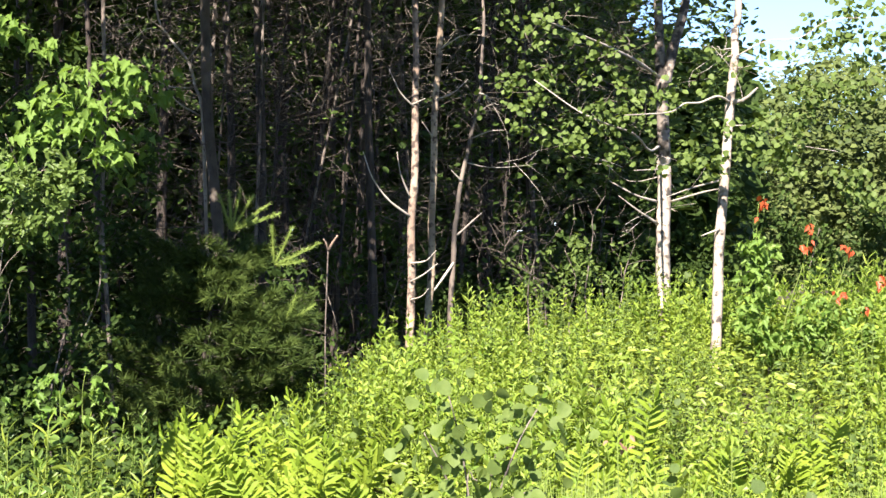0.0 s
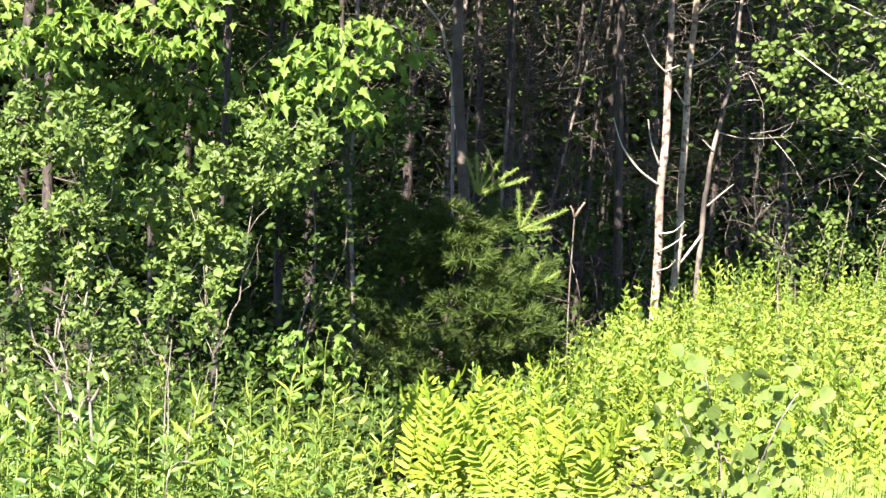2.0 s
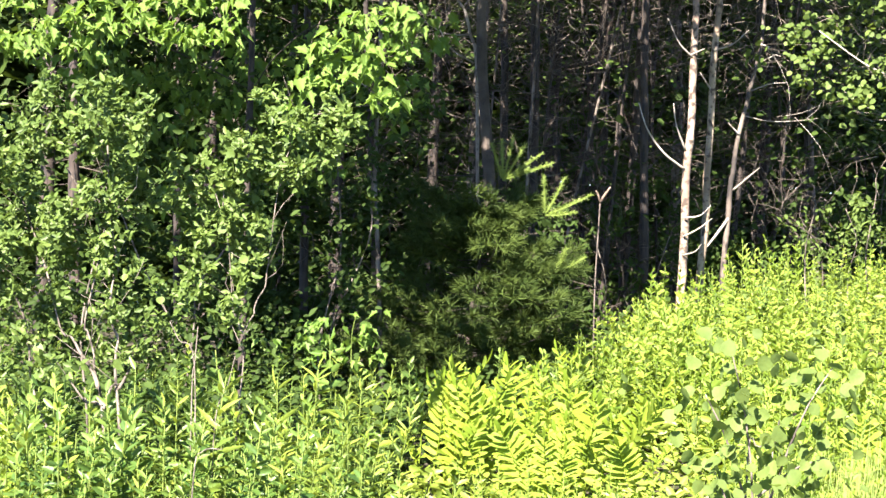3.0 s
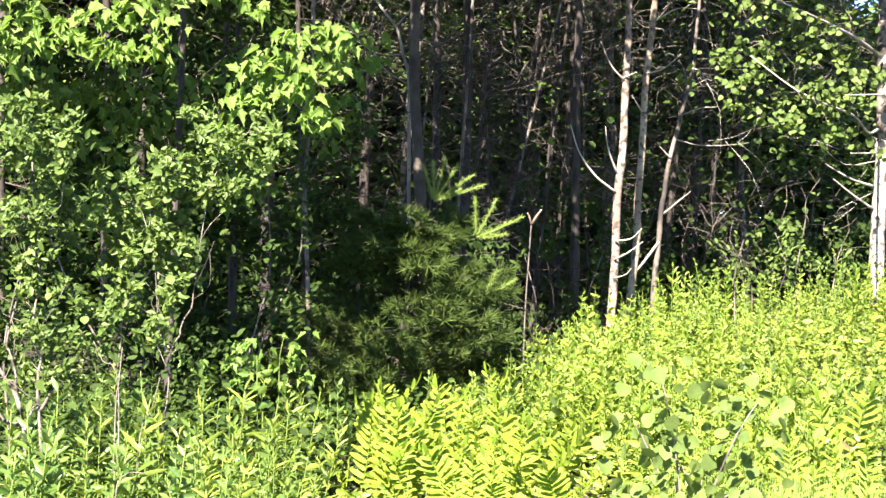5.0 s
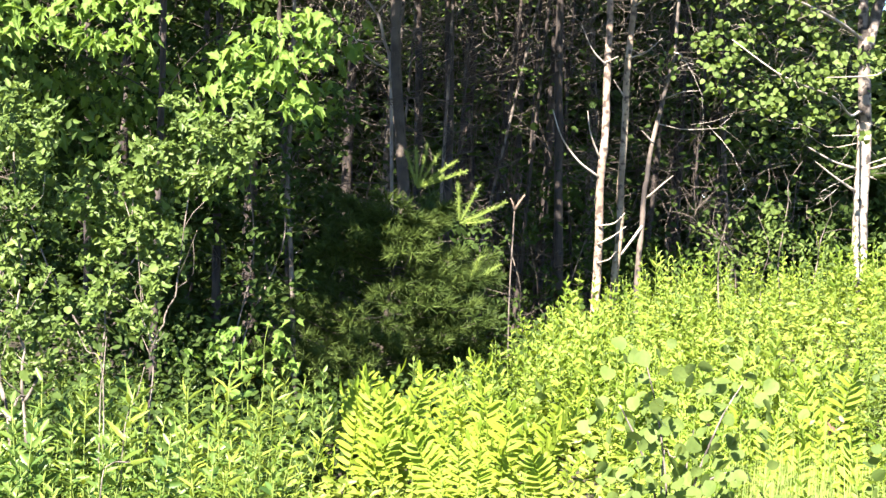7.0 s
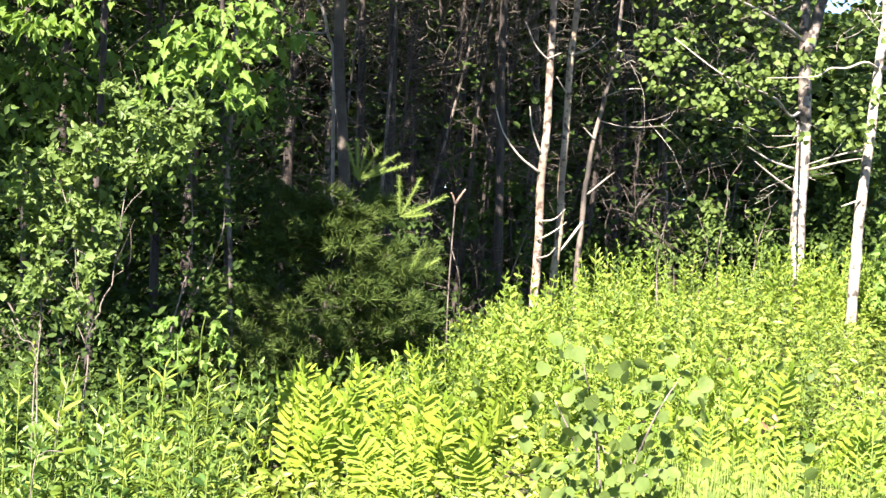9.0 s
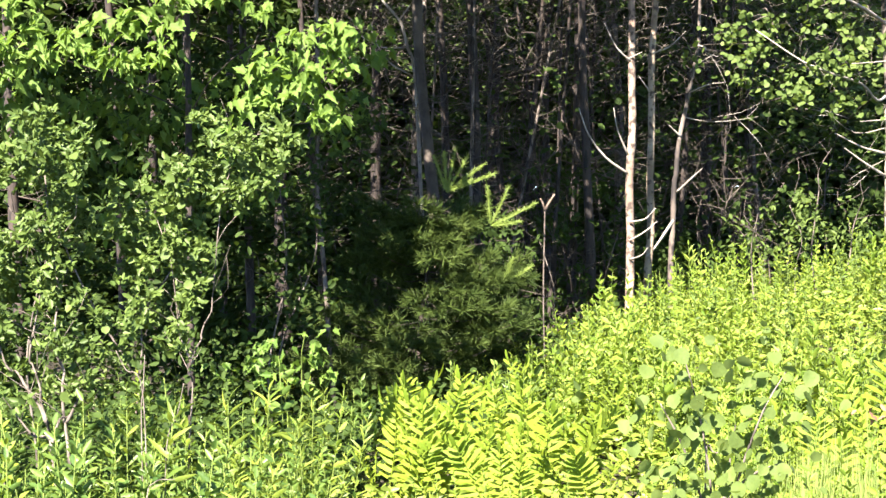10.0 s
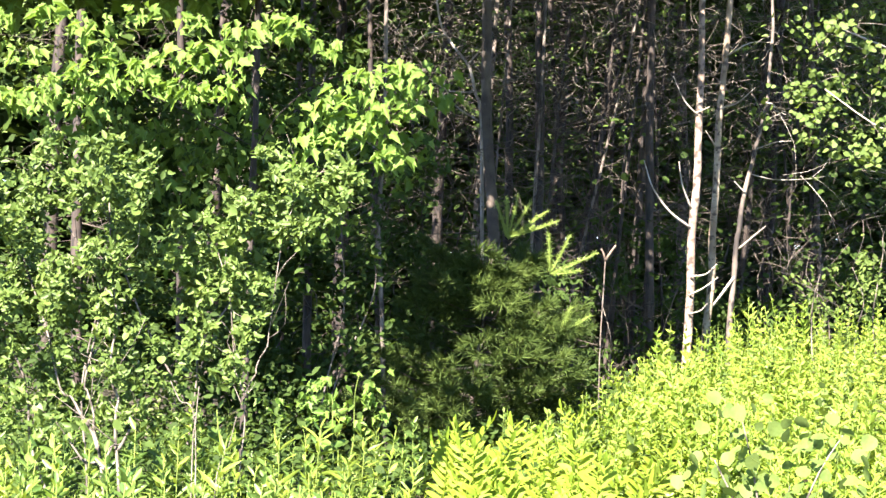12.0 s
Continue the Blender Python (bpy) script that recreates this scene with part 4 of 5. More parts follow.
def bare_bush(x, y, wide, tall, n, label, bark):
    """A thicket of bare crooked stems that fork into fine twigs."""
    at = np.array([x, y, float(ground_z(x, y))])
    ob = root("bare_bush", at, label=label, category="shrub", group="bare thicket")
    for _ in range(n):
        p = np.array([rng.normal(0, wide * 0.3), rng.normal(0, 0.2), 0])
        q = np.array([p[0] + rng.normal(0, wide * 0.4), p[1] + rng.normal(0, 0.25), tall * rng.uniform(0.5, 1)])
        line = ragged(p, q, 0.07, 4)
        stem = part("stem", tube(line, 0.008, 0.003, 5, 4), bark, ob)
        made = []
        pts = curve_points(line, 4)
        for m in pts[8:]:
            for _ in range(2):
                e = m + rng.normal(0, 0.22, 3) + (0, 0, 0.1)
                made.append(tube(ragged(m, e, 0.12, 3), 0.0032, 0.0012, 3, 2))
                f = m + (e - m) * 0.6
                made.append(tube(ragged(f, f + rng.normal(0, 0.12, 3), 0.1, 2), 0.002, 0.001, 3, 2))
        tagged(part("twig_mass", join_shapes(made), bark, stem), kind="stuff")


for x, y, w, h, n in [(2.5, 15.0, 0.4, 1.2, 3), (2.3, 16.6, 0.8, 3.4, 6), (0.6, 16.2, 0.7, 3.6, 6), (-0.5, 15.6, 0.6, 3.4, 5), (1.2, 15.6, 0.6, 3.2, 5), (3.2, 17.0, 0.7, 3.0, 5), (1.6, 17.6, 0.9, 3.8, 6), (-1.3, 15.4, 0.7, 3.2, 5)]:
    bare_bush(x, y, w, h, n, "bare grey-brown thicket of fine dead twigs in shade", TWIG_BARK)

shrub("shade_shrub", (-1.3, 12.1), [[(-1.3, 12.1, 0), (-1.2, 12.1, 1.2), (-1.25, 12.0, 2.2)], [(-1.3, 12.1, 0), (-1.0, 12.0, 1.3), (-0.95, 12.0, 2.0)]], [((-1.0, 11.95, 1.7), (0.3, 0.2, 0.5)), ((-1.35, 12.0, 1.3), (0.35, 0.3, 0.7)), ((-1.2, 12.0, 2.3), (0.45, 0.3, 0.3)), ((-1.75, 12.0, 1.6), (0.4, 0.3, 0.7)), ((-0.85, 12.1, 2.3), (0.3, 0.2, 0.25)), ((-1.8, 11.2, 1.3), (0.35, 0.2, 0.6)), ((-2.0, 11.2, 2.1), (0.4, 0.2, 0.4)), ((-1.65, 11.1, 0.7), (0.3, 0.2, 0.35)), ((-0.95, 11.8, 1.1), (0.2, 0.15, 0.4))], 1600, (0.045, 0.08), "broad-leaved sapling filling the shade beside the pine", leaf=SHADED_WOODS)

# stand-in for the maple's shaded crown: leaves darkened for shade, on added stems
shrub("shaded_maple_leafage", (-2.4, 12.8), [[(-2.4, 12.8, 0), (-2.35, 12.8, 1.5), (-2.2, 12.8, 2.8)], [(-2.4, 12.8, 0.5), (-3.0, 12.8, 1.8), (-3.2, 12.8, 2.8)], [(-2.4, 12.8, 0.8), (-1.7, 12.8, 2.0), (-1.4, 12.8, 3.0)]], [((-2.2, 12.6, 2.7), (0.6, 0.3, 0.5)), ((-3.1, 12.6, 2.8), (0.6, 0.3, 0.6)), ((-1.5, 12.7, 3.0), (0.5, 0.3, 0.4)), ((-2.6, 12.6, 2.2), (0.7, 0.3, 0.4)), ((-1.8, 12.6, 2.3), (0.5, 0.3, 0.35)), ((-3.8, 12.6, 2.3), (0.5, 0.3, 0.7))], 3400, (0.05, 0.09), "the maple's shaded crown behind its sprays, in leaves coloured dark", leaf=SHADED_WOODS)

# forked dead stub
def dead_stub():
    at = np.array([0.575, 12.6, float(ground_z(0.575, 12.6))])
    ob = root("dead_sapling", at, label="slim dead stem with a broken pale forked tip", category="dead stem")
    for name, pts, thick, thin, bark in [
        ("stem", [(0.575, 12.6, 0), (0.565, 12.6, 0.9), (0.58, 12.6, 1.4), (0.588, 12.6, 1.62)], 0.005, 0.005, GREY_BARK),
        ("prong", [(0.588, 12.6, 1.60), (0.615, 12.58, 1.65), (0.655, 12.56, 1.71)], 0.012, 0.006, BIRCH),
        ("prong", [(0.588, 12.6, 1.60), (0.57, 12.58, 1.655), (0.555, 12.56, 1.68)], 0.009, 0.005, BIRCH)]:
        part(name, tube([np.array(p) - at for p in pts], thick, thin, 7, 4), bark, ob)


dead_stub()

# sapling with reddened tips
def red_sapling():
    at = np.array([3.62, 11.9, float(ground_z(3.62, 11.9))])
    ob = root("maple_sapling", at, label="maple sapling with green leaves and reddened top leaves", category="sapling")
    for line, spots, n, red in [
        ([(3.62, 11.9, 0.4), (3.55, 11.9, 1.1), (3.54, 11.9, 1.6), (3.56, 11.9, 1.92)], [((3.54, 11.85, 1.6), (0.14, 0.1, 0.14)), ((3.52, 11.85, 1.35), (0.16, 0.1, 0.16)), ((3.5, 11.85, 1.12), (0.14, 0.1, 0.12))], 190, [((3.56, 11.85, 1.90), (0.05, 0.05, 0.09), 8)]),
        ([(3.62, 11.9, 0.4), (3.75, 11.9, 1.1), (3.88, 11.9, 1.5), (3.93, 11.9, 1.76)], [((3.85, 11.85, 1.0), (0.22, 0.15, 0.14)), ((3.7, 11.85, 0.92), (0.2, 0.15, 0.12)), ((3.95, 11.85, 1.15), (0.15, 0.15, 0.14))], 190, [((3.92, 11.85, 1.72), (0.03, 0.04, 0.09), 6), ((3.9, 11.85, 1.62), (0.06, 0.05, 0.02), 4)]),
        ([(3.64, 11.9, 0.4), (3.95, 11.9, 1.0), (4.15, 11.9, 1.4), (4.2, 11.9, 1.62)], [((4.1, 11.85, 0.95), (0.25, 0.15, 0.16)), ((4.3, 11.85, 1.1), (0.2, 0.15, 0.16))], 150, [((4.19, 11.85, 1.61), (0.04, 0.05, 0.04), 6), ((4.11, 11.85, 1.28), (0.05, 0.05, 0.04), 6)]),
        ([(3.66, 11.9, 0.4), (4.2, 11.9, 0.9), (4.38, 11.9, 1.2), (4.43, 11.9, 1.42)], [((4.4, 11.85, 1.0), (0.15, 0.15, 0.16))], 40, [((4.43, 11.85, 1.38), (0.06, 0.05, 0.06), 6), ((4.3, 11.85, 1.18), (0.05, 0.05, 0.03), 6)])]:
        part("stem", tube([np.array(p) - at for p in line], 0.0055, 0.0025, 6), STEM, ob)
        tagged(part("foliage", leaves(LOBED, cloud([np.array(c) - at for c, _ in spots], [r for _, r in spots], int(n * 1.5)), 0.038, 0.066, droop=0.6, upward=0.55, spread=1.0), MAPLE, ob), kind="stuff")
        for c, r, k in red:
            for spot in cloud([np.array(c) - at], [r], k):
                part("red_leaf", leaves(LOBED, spot[None], 0.035, 0.06, droop=0.9, upward=0.2, spread=0.9), RED_LEAF, ob, "orange-red leaf")


red_sapling()


# ---- young aspen in front ----
def young_aspen():
    at = np.array([0.66, 4.65, float(ground_z(0.66, 4.65))])
    ob = root("aspen_sapling", at, label="young aspen with round grey-green leaves among the herbs", category="sapling")
    stems = [[(0.66, 4.65, 0), (0.66, 4.63, 0.75), (0.63, 4.6, 1.05), (0.58, 4.6, 1.26)], [(0.66, 4.63, 0.7), (0.72, 4.58, 0.93), (0.78, 4.55, 1.1), (0.84, 4.55, 1.2)], [(0.65, 4.63, 0.8), (0.58, 4.58, 1.0), (0.52, 4.56, 1.12)], [(0.67, 4.63, 0.85), (0.76, 4.6, 0.93), (0.84, 4.6, 0.96)], [(0.66, 4.63, 0.6), (0.6, 4.58, 0.8), (0.55, 4.56, 0.92)]]
    for line in stems:
        line = [np.array(p) - at for p in line]
        part("stem", tube(line, 0.0045, 0.0015, 6), GREY_BARK, ob, smooth=True)
        pts = curve_points(line, 8)
        pts = pts[pts[:, 2] > 0.68]
        n = int(3.4 * max(8, len(pts)))
        spots = pts[rng.integers(0, len(pts), n)] + rng.normal(0, 0.065, (n, 3)) * (1, 1, 0.8)
        turn = leaf_turns(n, droop=0.9, upward=0.35, spread=1.2, wild=0.6)
        for i in range(n):
            part("leaf", scatter(ROUND, spots[i : i + 1], turn[i : i + 1], rng.uniform(0.024, 0.048, 1)), ASPEN_YOUNG, ob)


young_aspen()


# ---- herbs, ferns and grass on the bank ----
def herb_shape(tall, leaf, pairs, long, lean, tip=0.5, start=0.25, steep=0.5):
    """An upright leafy stalk: the stem's shape and its leaves' shape."""
    top = np.array([lean[0], lean[1], tall])
    line = curve_points([(0, 0, -0.03), top * 0.5 + rng.normal(0, 0.01, 3), top], 6)
    stem = tube([line[0], line[len(line) // 2], line[-1]], 0.004, 0.002, 4, 3)
    s = np.linspace(start, 1, pairs) ** 0.9
    n = pairs
    k = (s * (len(line) - 1)).astype(int)
    a = np.arange(n) * 2.4 + rng.uniform(0, 6)
    rise_ = steep + 0.9 * s**6
    along = np.stack([np.cos(a), np.sin(a), rise_ + rng.normal(0, 0.22, n)], 1)
    size = long * (1 - (1 - tip) * s**3) * rng.uniform(0.8, 1.1, n)
    return stem, scatter(leaf, line[k] * 0.5 + top * (s * 0.5)[:, None], turns_of(along, np.array([-0.2, -0.5, 0.65]) + rng.normal(0, 0.45, (n, 3))), size)


def fern_shape(tall, pairs=9, wide=0.12, arch=0.2):
    """One frond: a rachis that arches over, with broad blunt pinnae in pairs that point up and out."""
    s = np.linspace(0, 1, 9)
    line = np.stack([0 * s, -arch * tall * s**2.4, tall * (s - 0.10 * s**3)], 1)
    rachis = tube(line[::2], 0.0035, 0.0015, 4, 2)
    t = np.linspace(0.36, 0.95, pairs)
    p = np.stack([np.interp(t, s, line[:, k]) for k in range(3)], 1)
    size = wide * (0.55 + 0.45 * np.sin(np.clip((t - 0.22) / 0.85, 0, 1) * np.pi)) * (1.12 - 0.35 * t)
    shapes = [rachis]
    for side in (-1, 1):
        along = np.stack([np.full(pairs, float(side)), -0.12 + 0 * t, 0.30 + 0.75 * t**2], 1) + rng.normal(0, 0.10, (pairs, 3))
        facing = np.tile([0, -0.75, 0.7], (pairs, 1)) + rng.normal(0, 0.22, (pairs, 3))
        shapes.append(scatter(PINNA, p + (0, 0, 0.008 * side), turns_of(along, facing), size * rng.uniform(0.72, 1.12, pairs)))
    tip = line[-1] - line[-2]
    shapes.append(scatter(PINNA, line[-1:] - tip * 0.15, turns_of(tip[None], np.array([[0, -0.8, 0.6]])), np.array([wide * 0.62])))
    return join_shapes(shapes)


HERBS = [herb_shape(rng.uniform(0.55, 0.80), HERB_LEAF, int(rng.integers(32, 48)), rng.uniform(0.050, 0.082), rng.normal(0, 0.08, 2), 0.6, 0.14, rng.uniform(-0.1, 0.8)) for _ in range(14)]
LANCES = [herb_shape(rng.uniform(0.65, 0.85), LANCEOLATE, int(rng.integers(26, 34)), rng.uniform(0.10, 0.14), rng.normal(0, 0.06, 2), 0.7, 0.35, rng.uniform(0.3, 0.8)) for _ in range(8)]
WILLOWS = [herb_shape(rng.uniform(0.6, 0.82), WILLOWY, int(rng.integers(22, 30)), rng.uniform(0.062, 0.090), rng.normal(0, 0.06, 2), 0.7, 0.35, rng.uniform(0.05, 0.5)) for _ in range(9)]
BROADS = [herb_shape(rng.uniform(0.45, 0.7), OVAL, int(rng.integers(22, 32)), rng.uniform(0.045, 0.07), rng.normal(0, 0.07, 2), 0.6, 0.25, rng.uniform(0.0, 0.5)) for _ in range(7)]
FRONDS = [mesh_of("frond", *fern_shape(rng.uniform(0.66, 0.78), int(rng.integers(9, 13)), rng.uniform(0.098, 0.128), rng.uniform(0.05, 0.35)), FERN) for _ in range(9)]
SUCKERS = [herb_shape(rng.uniform(0.6, 0.85), ROUND, int(rng.integers(9, 14)), rng.uniform(0.06, 0.085), rng.normal(0, 0.05, 2), 0.8, 0.5, 0.2) for _ in range(4)]
KINDS = {"aspen_sucker": (SUCKERS, ASPEN, "knee-high aspen sucker with large round leaves"), "leafy_herb": (HERBS, HERB, "yellow-green leafy herb stalk on the sunny bank"), "lance_leaved_herb": (LANCES, LANCE, "tall herb with long narrow arching leaves"), "willow_leaved_herb": (WILLOWS, WILLOW, "upright green herb with willow-like leaves up its stalk"), "broad_leaved_herb": (BROADS, SHRUB, "low herb with small oval leaves")}
MESHES = {k: [(mesh_of("stem", *st, STEM), mesh_of("foliage", *lv, mat)) for st, lv in shapes] for k, (shapes, mat, _) in KINDS.items()}


def herb(kind, x, y, turn, size):
    stem, leaf = MESHES[kind][int(rng.integers(len(MESHES[kind])))]
    ob = new(kind, stem)
    ob.matrix_world = pose(x, y, float(ground_z(x, y)), rng.normal(0, 4), rng.normal(0, 4), turn) @ Matrix.Scale(size, 4)
    tagged(ob, KINDS[kind][2], "herb", "herbs on the bank")
    child = new("foliage", leaf)
    child.parent = ob
    child.matrix_parent_inverse = Matrix.Identity(4)


def fern(x, y, size, label="bright yellow-green fern with upright arching fronds", fronds=4, face=0):
    ob = root("fern", (x, y, float(ground_z(x, y))), label=label, category="fern", group="ferns on the bank")
    for i in range(fronds):
        child = new("frond", FRONDS[int(rng.integers(len(FRONDS)))])
        child.parent = ob
        child.matrix_parent_inverse = Matrix.Identity(4)
        a = face + rng.normal(0, 48)
        child.matrix_basis = pose(rng.normal(0, 0.06), rng.normal(0, 0.06), 0, rng.normal(4, 10), rng.normal(0, 15), a) @ Matrix.Scale(size * rng.uniform(0.8, 1.1), 4)


def tall_near(x, y):
    """How tall growth stands there: lower close to the camera and in the shade."""
    return 0.52 + 0.48 * rise((y - 4.0) / 4.5)


def build_bank():
    spots = []
    while len(spots) < 6000:
        y = rng.uniform(3.9, 14.6)
        x = rng.uniform(-0.34 * y + 0.3, 0.42 * y + 0.2)
        shade = x < -0.4 + (y - 8.3) * 0.24 and y > 8.3
        if shade and rng.random() < 0.75:
            continue
        if x < -0.07 * y and rng.random() < 0.35:
            continue
        if (x < 0.95 and x > -0.55 and 6.0 < y < 9.8) and rng.random() < (0.9 if y > 8.0 else 0.5):
            continue
        if y < 7.0 and 0.16 * y < x and rng.random() < 0.42:
            continue
        if 0.5 + 0.5 * math.sin(4.3 * x + 1.1 * y) * math.sin(3.7 * y - 1.9 * x + 1) < rng.random() * 0.5 - 0.05:
            continue
        spots.append((x, y, shade))
    rest = {k: [] for k in KINDS}
    near = {k: 0 for k in KINDS}
    for x, y, shade in sorted(spots, key=lambda p: p[1]):
        left = x < -0.35 + 0.02 * y + rng.normal(0, 0.22)
        r = rng.random() * 0.7 + 0.3 * (0.5 + 0.5 * math.sin(2.1 * x + 0.5) * math.cos(1.9 * y))
        kind = ("lance_leaved_herb" if rng.random() < (0.4 if abs(x / y + 0.09) < 0.035 else 0.07) else "willow_leaved_herb" if r < 0.62 else "broad_leaved_herb" if r < 0.76 else "leafy_herb") if left else "broad_leaved_herb" if 2.0 < x < 4.2 and 8.8 < y < 12.4 and rng.random() < 0.5 else "aspen_sucker" if rng.random() < 0.02 else ("lance_leaved_herb" if r < 0.06 else "broad_leaved_herb" if r < 0.30 else "leafy_herb")
        size = tall_near(x, y) * rng.uniform(0.55, 1.1) * (0.75 if shade else 1) * (1 + 0.16 * math.sin(3.1 * x + 1.3 * y) * math.sin(2.3 * y - x))
        if x < 0.95 and x > -0.55 and 6.0 < y < 9.8:
            size *= 0.55 if y > 7.2 else 0.8
        if x < -0.08 * y and 6.3 < y < 8.6:
            size *= 1.14
        if by_fern(x, y):
            size *= 0.68
        if y > 10.5 and 1.3 < x < 3.6:
            size *= 0.88
        if 2.2 < x < 3.9 and 9.4 < y < 12.3:
            size *= 0.75
        turn = rng.uniform(0, 360)
        if near[kind] < 300 and 4.6 < y:
            herb(kind, x, y, turn, size)
            near[kind] += 1
        else:
            rest[kind].append((x, y, turn, size))
    for kind, rows in rest.items():
        shapes, mat, label = KINDS[kind]
        if not rows:
            continue
        rows = np.array(rows)
        pick = rng.integers(0, len(shapes), len(rows))
        stems, leafs = [], []
        for i, (st, lv) in enumerate(shapes):
            q = rows[pick == i]
            if not len(q):
                continue
            c, s, o = np.cos(np.radians(q[:, 2])), np.sin(np.radians(q[:, 2])), 0 * q[:, 0]
            turn = np.stack([np.stack([c, -s, o], 1), np.stack([s, c, o], 1), np.stack([o, o, o + 1], 1)], 1)
            at = np.stack([q[:, 0], q[:, 1], ground_z(q[:, 0], q[:, 1])], 1)
            stems.append(scatter(st, at, turn, q[:, 3])), leafs.append(scatter(lv, at, turn, q[:, 3]))
        ob = part(kind + "_growth", join_shapes(stems), STEM)
        tagged(ob, "dense growth: " + label, "herbs", kind="stuff")
        tagged(part("foliage", join_shapes(leafs), mat, ob), kind="stuff")


FERN_SPOTS = [(-0.26, 9.2, 1.18), (-0.42, 9.15, 1.04), (-0.04, 9.2, 1.08), (0.10, 9.2, 1.10), (0.26, 9.15, 1.14), (0.38, 9.0, 1.06), (0.55, 8.9, 1.05), (-0.14, 8.7, 1.02), (0.15, 8.6, 1.02), (-0.4, 8.6, 0.95), (0.40, 8.4, 0.98), (0.02, 8.2, 0.92), (0.62, 8.2, 0.9), (0.24, 7.8, 0.86)]
BANK_FERNS = [(1.62, 8.0, 0.9), (1.90, 8.3, 0.98), (2.14, 8.9, 1.12), (2.36, 8.5, 1.0), (2.7, 8.6, 0.92), (2.95, 9.0, 0.95), (1.75, 8.5, 0.9)]
SHADE_FERNS = [(0.04, 10.6, 1.02), (-0.28, 10.6, 1.06), (0.30, 10.6, 0.98)]


def by_fern(x, y):
    """Whether a spot lies at or just before one of the bank's ferns."""
    return any(abs(x - fx * (y / fy)) < 0.17 and -0.1 < fy - y < 1.2 for fx, fy, _ in BANK_FERNS)


def build_ferns():
    for x, y, s in FERN_SPOTS:
        fern(x, y, s)
    for x, y, s in SHADE_FERNS:
        fern(x, y, s, "fern with dark green fronds in the pine's shade")
    for x, y, s in BANK_FERNS:
        fern(x, y, s, "tall fern with arching yellow-green fronds on the bank")


def build_cover():
    """Low leafy growth under the taller herbs."""
    n = 42000
    y = rng.uniform(4.6, 15.5, n)
    x = rng.uniform(-0.30, 0.44, n) * y
    keep = (x > -0.4 + (y - 8.3) * 0.24) | (y < 8.6)
    x, y = x[keep], y[keep]
    z = ground_z(x, y) + rng.uniform(0.03, 0.36, len(x))
    tagged(part("low_ground_cover", leaves(HERB_LEAF, np.stack([x, y, z], 1), 0.045, 0.085, upward=0.5, spread=0.9), LANCE), "low leafy ground cover under the taller herbs", "undergrowth", kind="stuff")


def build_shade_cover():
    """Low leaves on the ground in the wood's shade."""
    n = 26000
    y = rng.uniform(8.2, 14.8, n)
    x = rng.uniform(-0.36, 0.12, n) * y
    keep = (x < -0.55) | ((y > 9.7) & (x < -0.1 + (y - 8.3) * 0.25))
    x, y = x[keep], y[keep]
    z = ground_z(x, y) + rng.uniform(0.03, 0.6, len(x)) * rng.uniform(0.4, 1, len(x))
    # the darkened leaf colour carries the wood's shade down to the ground
    tagged(part("shade_ground_cover", leaves(CLUMP_LEAF, np.stack([x, y, z], 1), 0.035, 0.07, upward=0.6, spread=0.9), SHADED_WOODS), "low dark leaves on the ground in the wood's shade", "undergrowth", kind="stuff")


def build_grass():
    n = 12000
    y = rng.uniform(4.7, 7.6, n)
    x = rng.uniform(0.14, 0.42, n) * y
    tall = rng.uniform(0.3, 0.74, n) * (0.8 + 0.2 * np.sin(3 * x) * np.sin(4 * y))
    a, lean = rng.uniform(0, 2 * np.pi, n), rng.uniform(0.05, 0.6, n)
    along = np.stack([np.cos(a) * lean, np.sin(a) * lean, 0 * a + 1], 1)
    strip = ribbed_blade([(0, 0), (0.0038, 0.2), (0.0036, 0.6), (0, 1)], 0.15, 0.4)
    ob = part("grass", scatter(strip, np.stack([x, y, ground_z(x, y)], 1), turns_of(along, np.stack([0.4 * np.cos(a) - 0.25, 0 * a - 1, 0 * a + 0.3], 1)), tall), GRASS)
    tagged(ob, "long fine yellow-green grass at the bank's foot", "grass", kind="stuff")


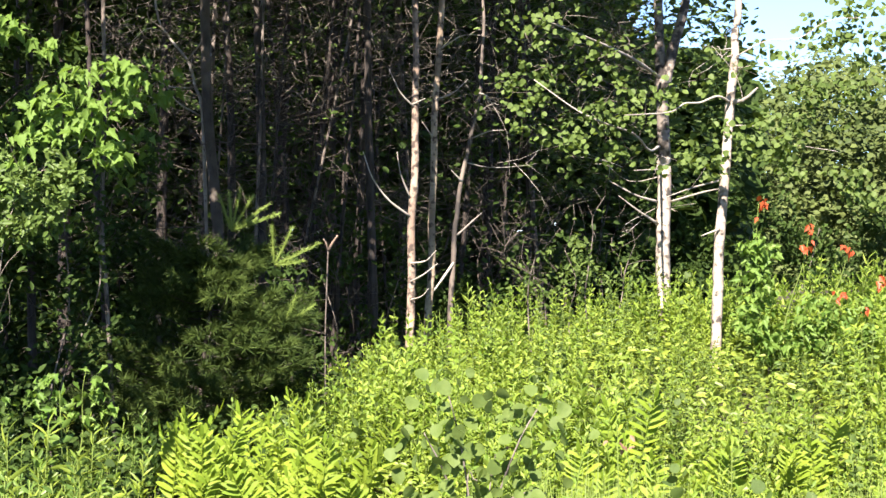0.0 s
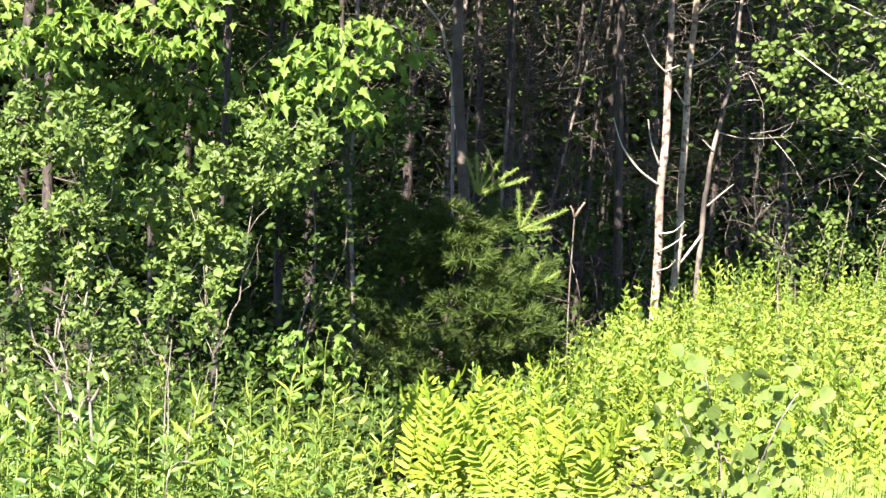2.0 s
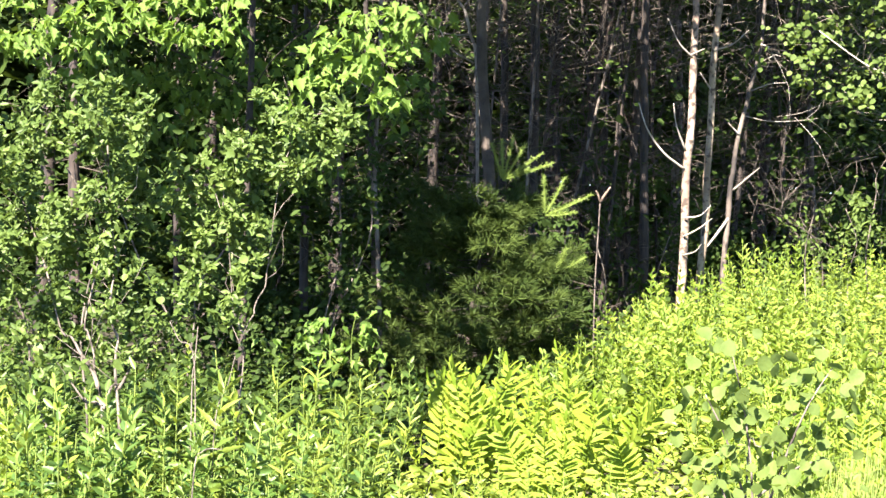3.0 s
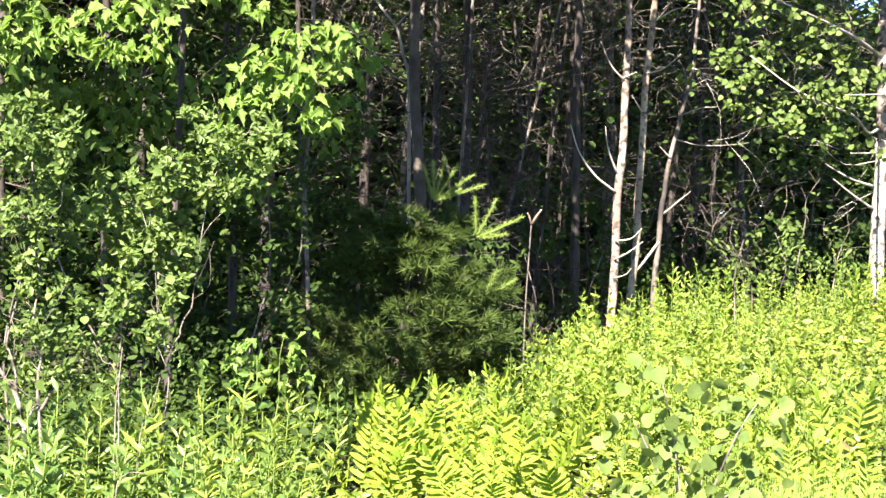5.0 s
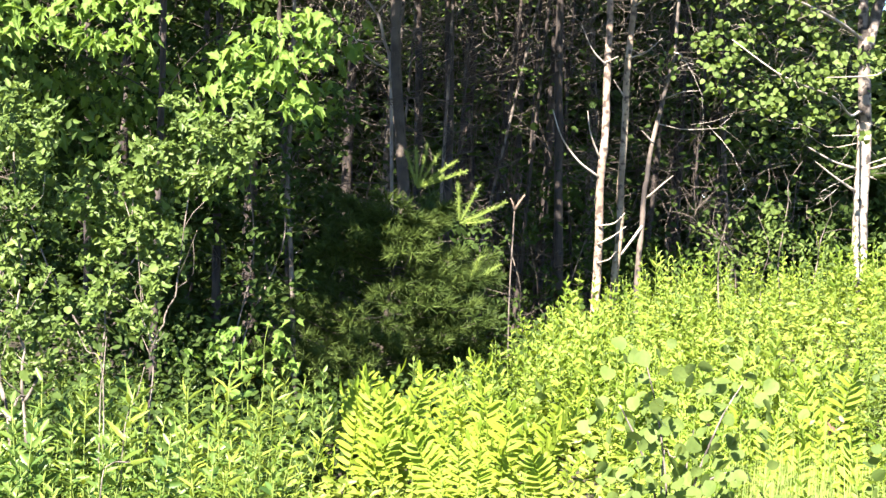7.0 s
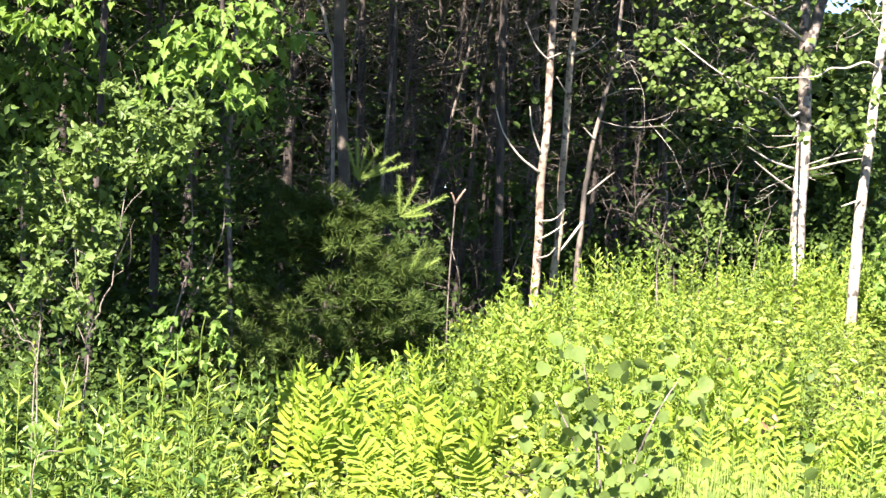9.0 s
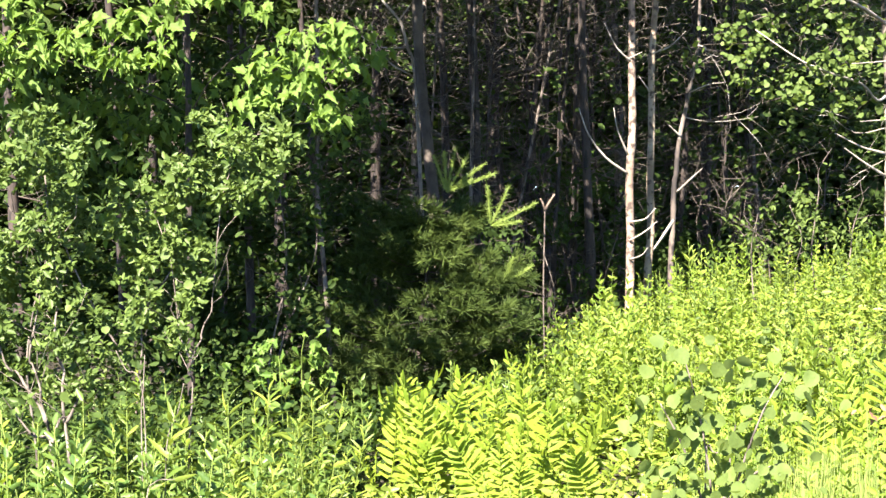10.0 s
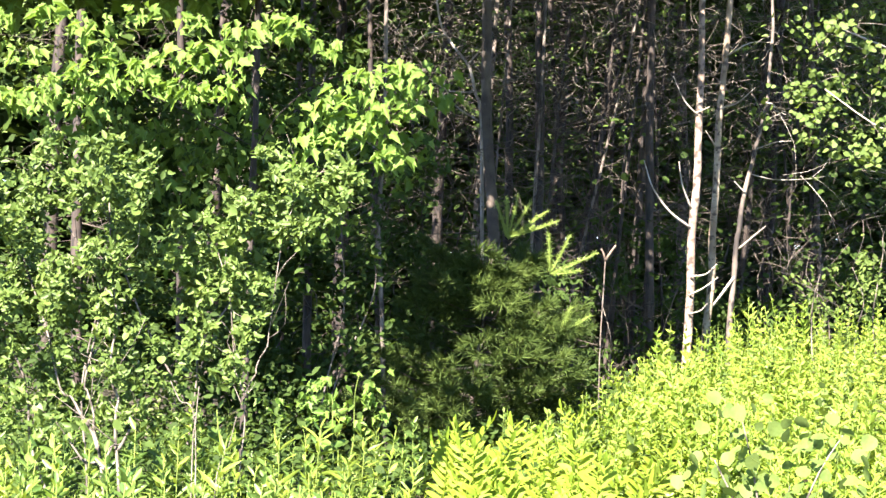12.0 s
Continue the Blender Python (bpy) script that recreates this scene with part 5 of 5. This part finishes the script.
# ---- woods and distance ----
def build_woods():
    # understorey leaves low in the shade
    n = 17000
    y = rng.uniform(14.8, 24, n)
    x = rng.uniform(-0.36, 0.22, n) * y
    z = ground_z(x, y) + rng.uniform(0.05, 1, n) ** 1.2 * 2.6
    tagged(part("understorey", leaves(CLUMP_LEAF, np.stack([x, y, z], 1), 0.045, 0.1, upward=0.6), SHADED_WOODS), "thin understorey leaves, coloured dark for the wood's shade", "undergrowth", kind="stuff")
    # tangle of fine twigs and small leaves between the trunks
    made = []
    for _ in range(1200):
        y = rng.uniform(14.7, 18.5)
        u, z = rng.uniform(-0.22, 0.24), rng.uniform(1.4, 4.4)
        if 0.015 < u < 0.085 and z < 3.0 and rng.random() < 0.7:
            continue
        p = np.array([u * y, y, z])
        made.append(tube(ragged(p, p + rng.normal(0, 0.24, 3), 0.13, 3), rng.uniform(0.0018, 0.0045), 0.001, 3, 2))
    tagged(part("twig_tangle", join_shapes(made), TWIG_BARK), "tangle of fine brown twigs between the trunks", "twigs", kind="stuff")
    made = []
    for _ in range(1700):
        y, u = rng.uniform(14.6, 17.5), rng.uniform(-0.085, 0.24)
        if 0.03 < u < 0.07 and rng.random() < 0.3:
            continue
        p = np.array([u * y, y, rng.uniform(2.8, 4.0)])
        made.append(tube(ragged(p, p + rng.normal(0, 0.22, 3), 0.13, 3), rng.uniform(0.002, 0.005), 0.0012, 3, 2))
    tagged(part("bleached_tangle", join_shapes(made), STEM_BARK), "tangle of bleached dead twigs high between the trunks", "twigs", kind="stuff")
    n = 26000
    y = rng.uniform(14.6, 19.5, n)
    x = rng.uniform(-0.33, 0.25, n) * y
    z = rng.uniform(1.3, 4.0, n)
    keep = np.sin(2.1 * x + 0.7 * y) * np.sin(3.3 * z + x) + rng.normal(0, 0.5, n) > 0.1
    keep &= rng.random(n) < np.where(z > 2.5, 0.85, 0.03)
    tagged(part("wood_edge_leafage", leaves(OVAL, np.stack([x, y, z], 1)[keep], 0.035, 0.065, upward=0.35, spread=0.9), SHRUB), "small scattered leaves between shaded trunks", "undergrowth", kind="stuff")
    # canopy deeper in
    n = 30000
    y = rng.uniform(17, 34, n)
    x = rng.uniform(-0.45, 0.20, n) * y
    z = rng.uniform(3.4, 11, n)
    tagged(part("woodland_canopy", leaves(CLUMP_LEAF, np.stack([x, y, z], 1), 0.15, 0.26, upward=0.7), SHADED_WOODS), "closed leafy canopy of the wood", "canopy", kind="stuff")
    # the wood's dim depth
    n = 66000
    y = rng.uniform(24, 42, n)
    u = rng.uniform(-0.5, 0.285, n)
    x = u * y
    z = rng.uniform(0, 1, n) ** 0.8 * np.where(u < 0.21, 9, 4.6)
    tagged(part("deep_woods", leaves(CLUMP_LEAF, np.stack([x, y, z], 1), 0.3, 0.55, upward=0.5), SHADED_WOODS), "dim leafy depth of the wood", "woods", kind="stuff")
    # thin leafage beside the clearing, with sky between
    n = 5500
    y = rng.uniform(16.5, 25, n)
    u = rng.uniform(0.16, 0.285, n)
    z = rng.uniform(2.2, 7.5, n)
    tagged(part("thin_leafage", leaves(OVAL, np.stack([u * y, y, z], 1), 0.07, 0.13, upward=0.4), SHRUB), "thin leafage of young trees beside the clearing", "canopy", kind="stuff")
    n = 900
    y = rng.uniform(15.3, 17.0, n)
    u = rng.uniform(0.178, 0.30, n)
    z = rng.uniform(2.3, 4.2, n)
    tagged(part("young_leafage", leaves(ROUND, np.stack([u * y, y, z], 1), 0.05, 0.08, upward=0.4), ASPEN), "scattered leaves of young aspens", "canopy", kind="stuff")
    # sunny tree line across the clearing
    crowns, wide = [], []
    for _ in range(420):
        u, y = rng.uniform(0.272, 0.56), rng.uniform(38, 56)
        top = 1.1 + 0.112 * y + 0.4 * math.sin(u * 40) + 0.35 * math.sin(u * 97 + 1)
        r = rng.uniform(0.8, 1.7)
        for z in np.arange(0.3, top, 0.75):
            crowns.append((u * y + rng.normal(0, 0.5), y + rng.normal(0, 0.5), z))
            wide.append(np.array([r, r, 0.6]) * rng.uniform(0.5, 1.0) * (1.15 - 0.5 * z / top))
    spots = cloud(crowns, wide, 150000)
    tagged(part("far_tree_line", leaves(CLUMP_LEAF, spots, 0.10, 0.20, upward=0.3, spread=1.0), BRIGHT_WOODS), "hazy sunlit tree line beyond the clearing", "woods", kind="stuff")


def dry_stalks():
    for pts, r in [([(-1.33, 7.4, 0), (-1.33, 7.4, 0.76), (-1.32, 7.4, 0.89), (-1.31, 7.4, 1.04)], 0.0045), ([(-1.31, 7.38, 0), (-1.32, 7.4, 0.86), (-1.39, 7.4, 0.98), (-1.43, 7.4, 1.06)], 0.0045), ([(-1.24, 7.4, 0), (-1.23, 7.4, 0.63), (-1.18, 7.4, 0.79), (-1.15, 7.4, 0.92)], 0.004),
                   ([(-1.08, 6.0, 0), (-1.06, 6.0, 0.62), (-1.03, 6.0, 0.72), (-0.96, 6.0, 0.73)], 0.004), ([(0.72, 4.9, 0), (0.74, 4.9, 0.85), (0.76, 4.9, 1.02)], 0.004), ([(0.66, 4.85, 0), (0.67, 4.85, 0.9), (0.70, 4.85, 0.95), (0.80, 4.85, 0.98)], 0.004)]:
        at = np.array([pts[0][0], pts[0][1], float(ground_z(*pts[0][:2]))])
        ob = part("dry_stalk", tube([np.array(p) - at for p in pts], r * 0.7, r * 0.4, 6), STEM_BARK)
        ob.location = at
        tagged(ob, "bare dry pale stalk among green herbs", "dry stalk", "dry stalks")


def withered_plant(x, y, z, n, material, label):
    at = np.array([x, y, float(ground_z(x, y))])
    ob = root("withered_plant", at, label=label, category="herb")
    part("stem", tube([(0, 0, 0), (0.01, 0, 0.5 * (z - at[2])), (0, 0, z - at[2])], 0.0025, 0.0015, 5), STEM, ob)
    spots = np.array([0, 0, z - at[2]]) + rng.normal(0, 0.025, (n, 3))
    turn = leaf_turns(n, droop=0.6, upward=0.2, spread=0.8)
    for i in range(n):
        part("leaf", scatter(OVAL, spots[i : i + 1], turn[i : i + 1], rng.uniform(0.02, 0.034, 1)), material, ob)


withered_plant(1.14, 5.0, 1.04, 7, BROWN_LEAF, "herb with withered brown curled leaves")
withered_plant(0.71, 4.58, 1.02, 3, BROWN_LEAF, "herb with a few withered tan leaves")
dry_stalks()
build_woods()
build_ferns()
build_grass()
build_cover()
build_shade_cover()
build_bank()


def motions():
    """The breeze: the maple's limbs swing a little about their feet."""
    for limb, swing in zip(MAPLE_LIMBS, (1.0, 0.7, -0.6)):
        base = limb.location.copy()
        rows = []
        for t, a in [(0.0, -0.5), (0.5, 0.9), (1.0, 1.3), (1.5, 0.5), (2.0, -0.4), (2.7, -0.1), (4.3, 0.1), (5.0, 0.1), (6.0, -0.2), (7.4, 0.1), (8.5, -0.1), (9.0, 0.2), (10.0, 0.3), (10.5, -0.1), (11.2, 0.0), (12.0, 0.0)]:
            rows.append((t, pose(*base, 0, 0.3 * a * swing, a * swing)))
        walk(limb, rows)


motions()
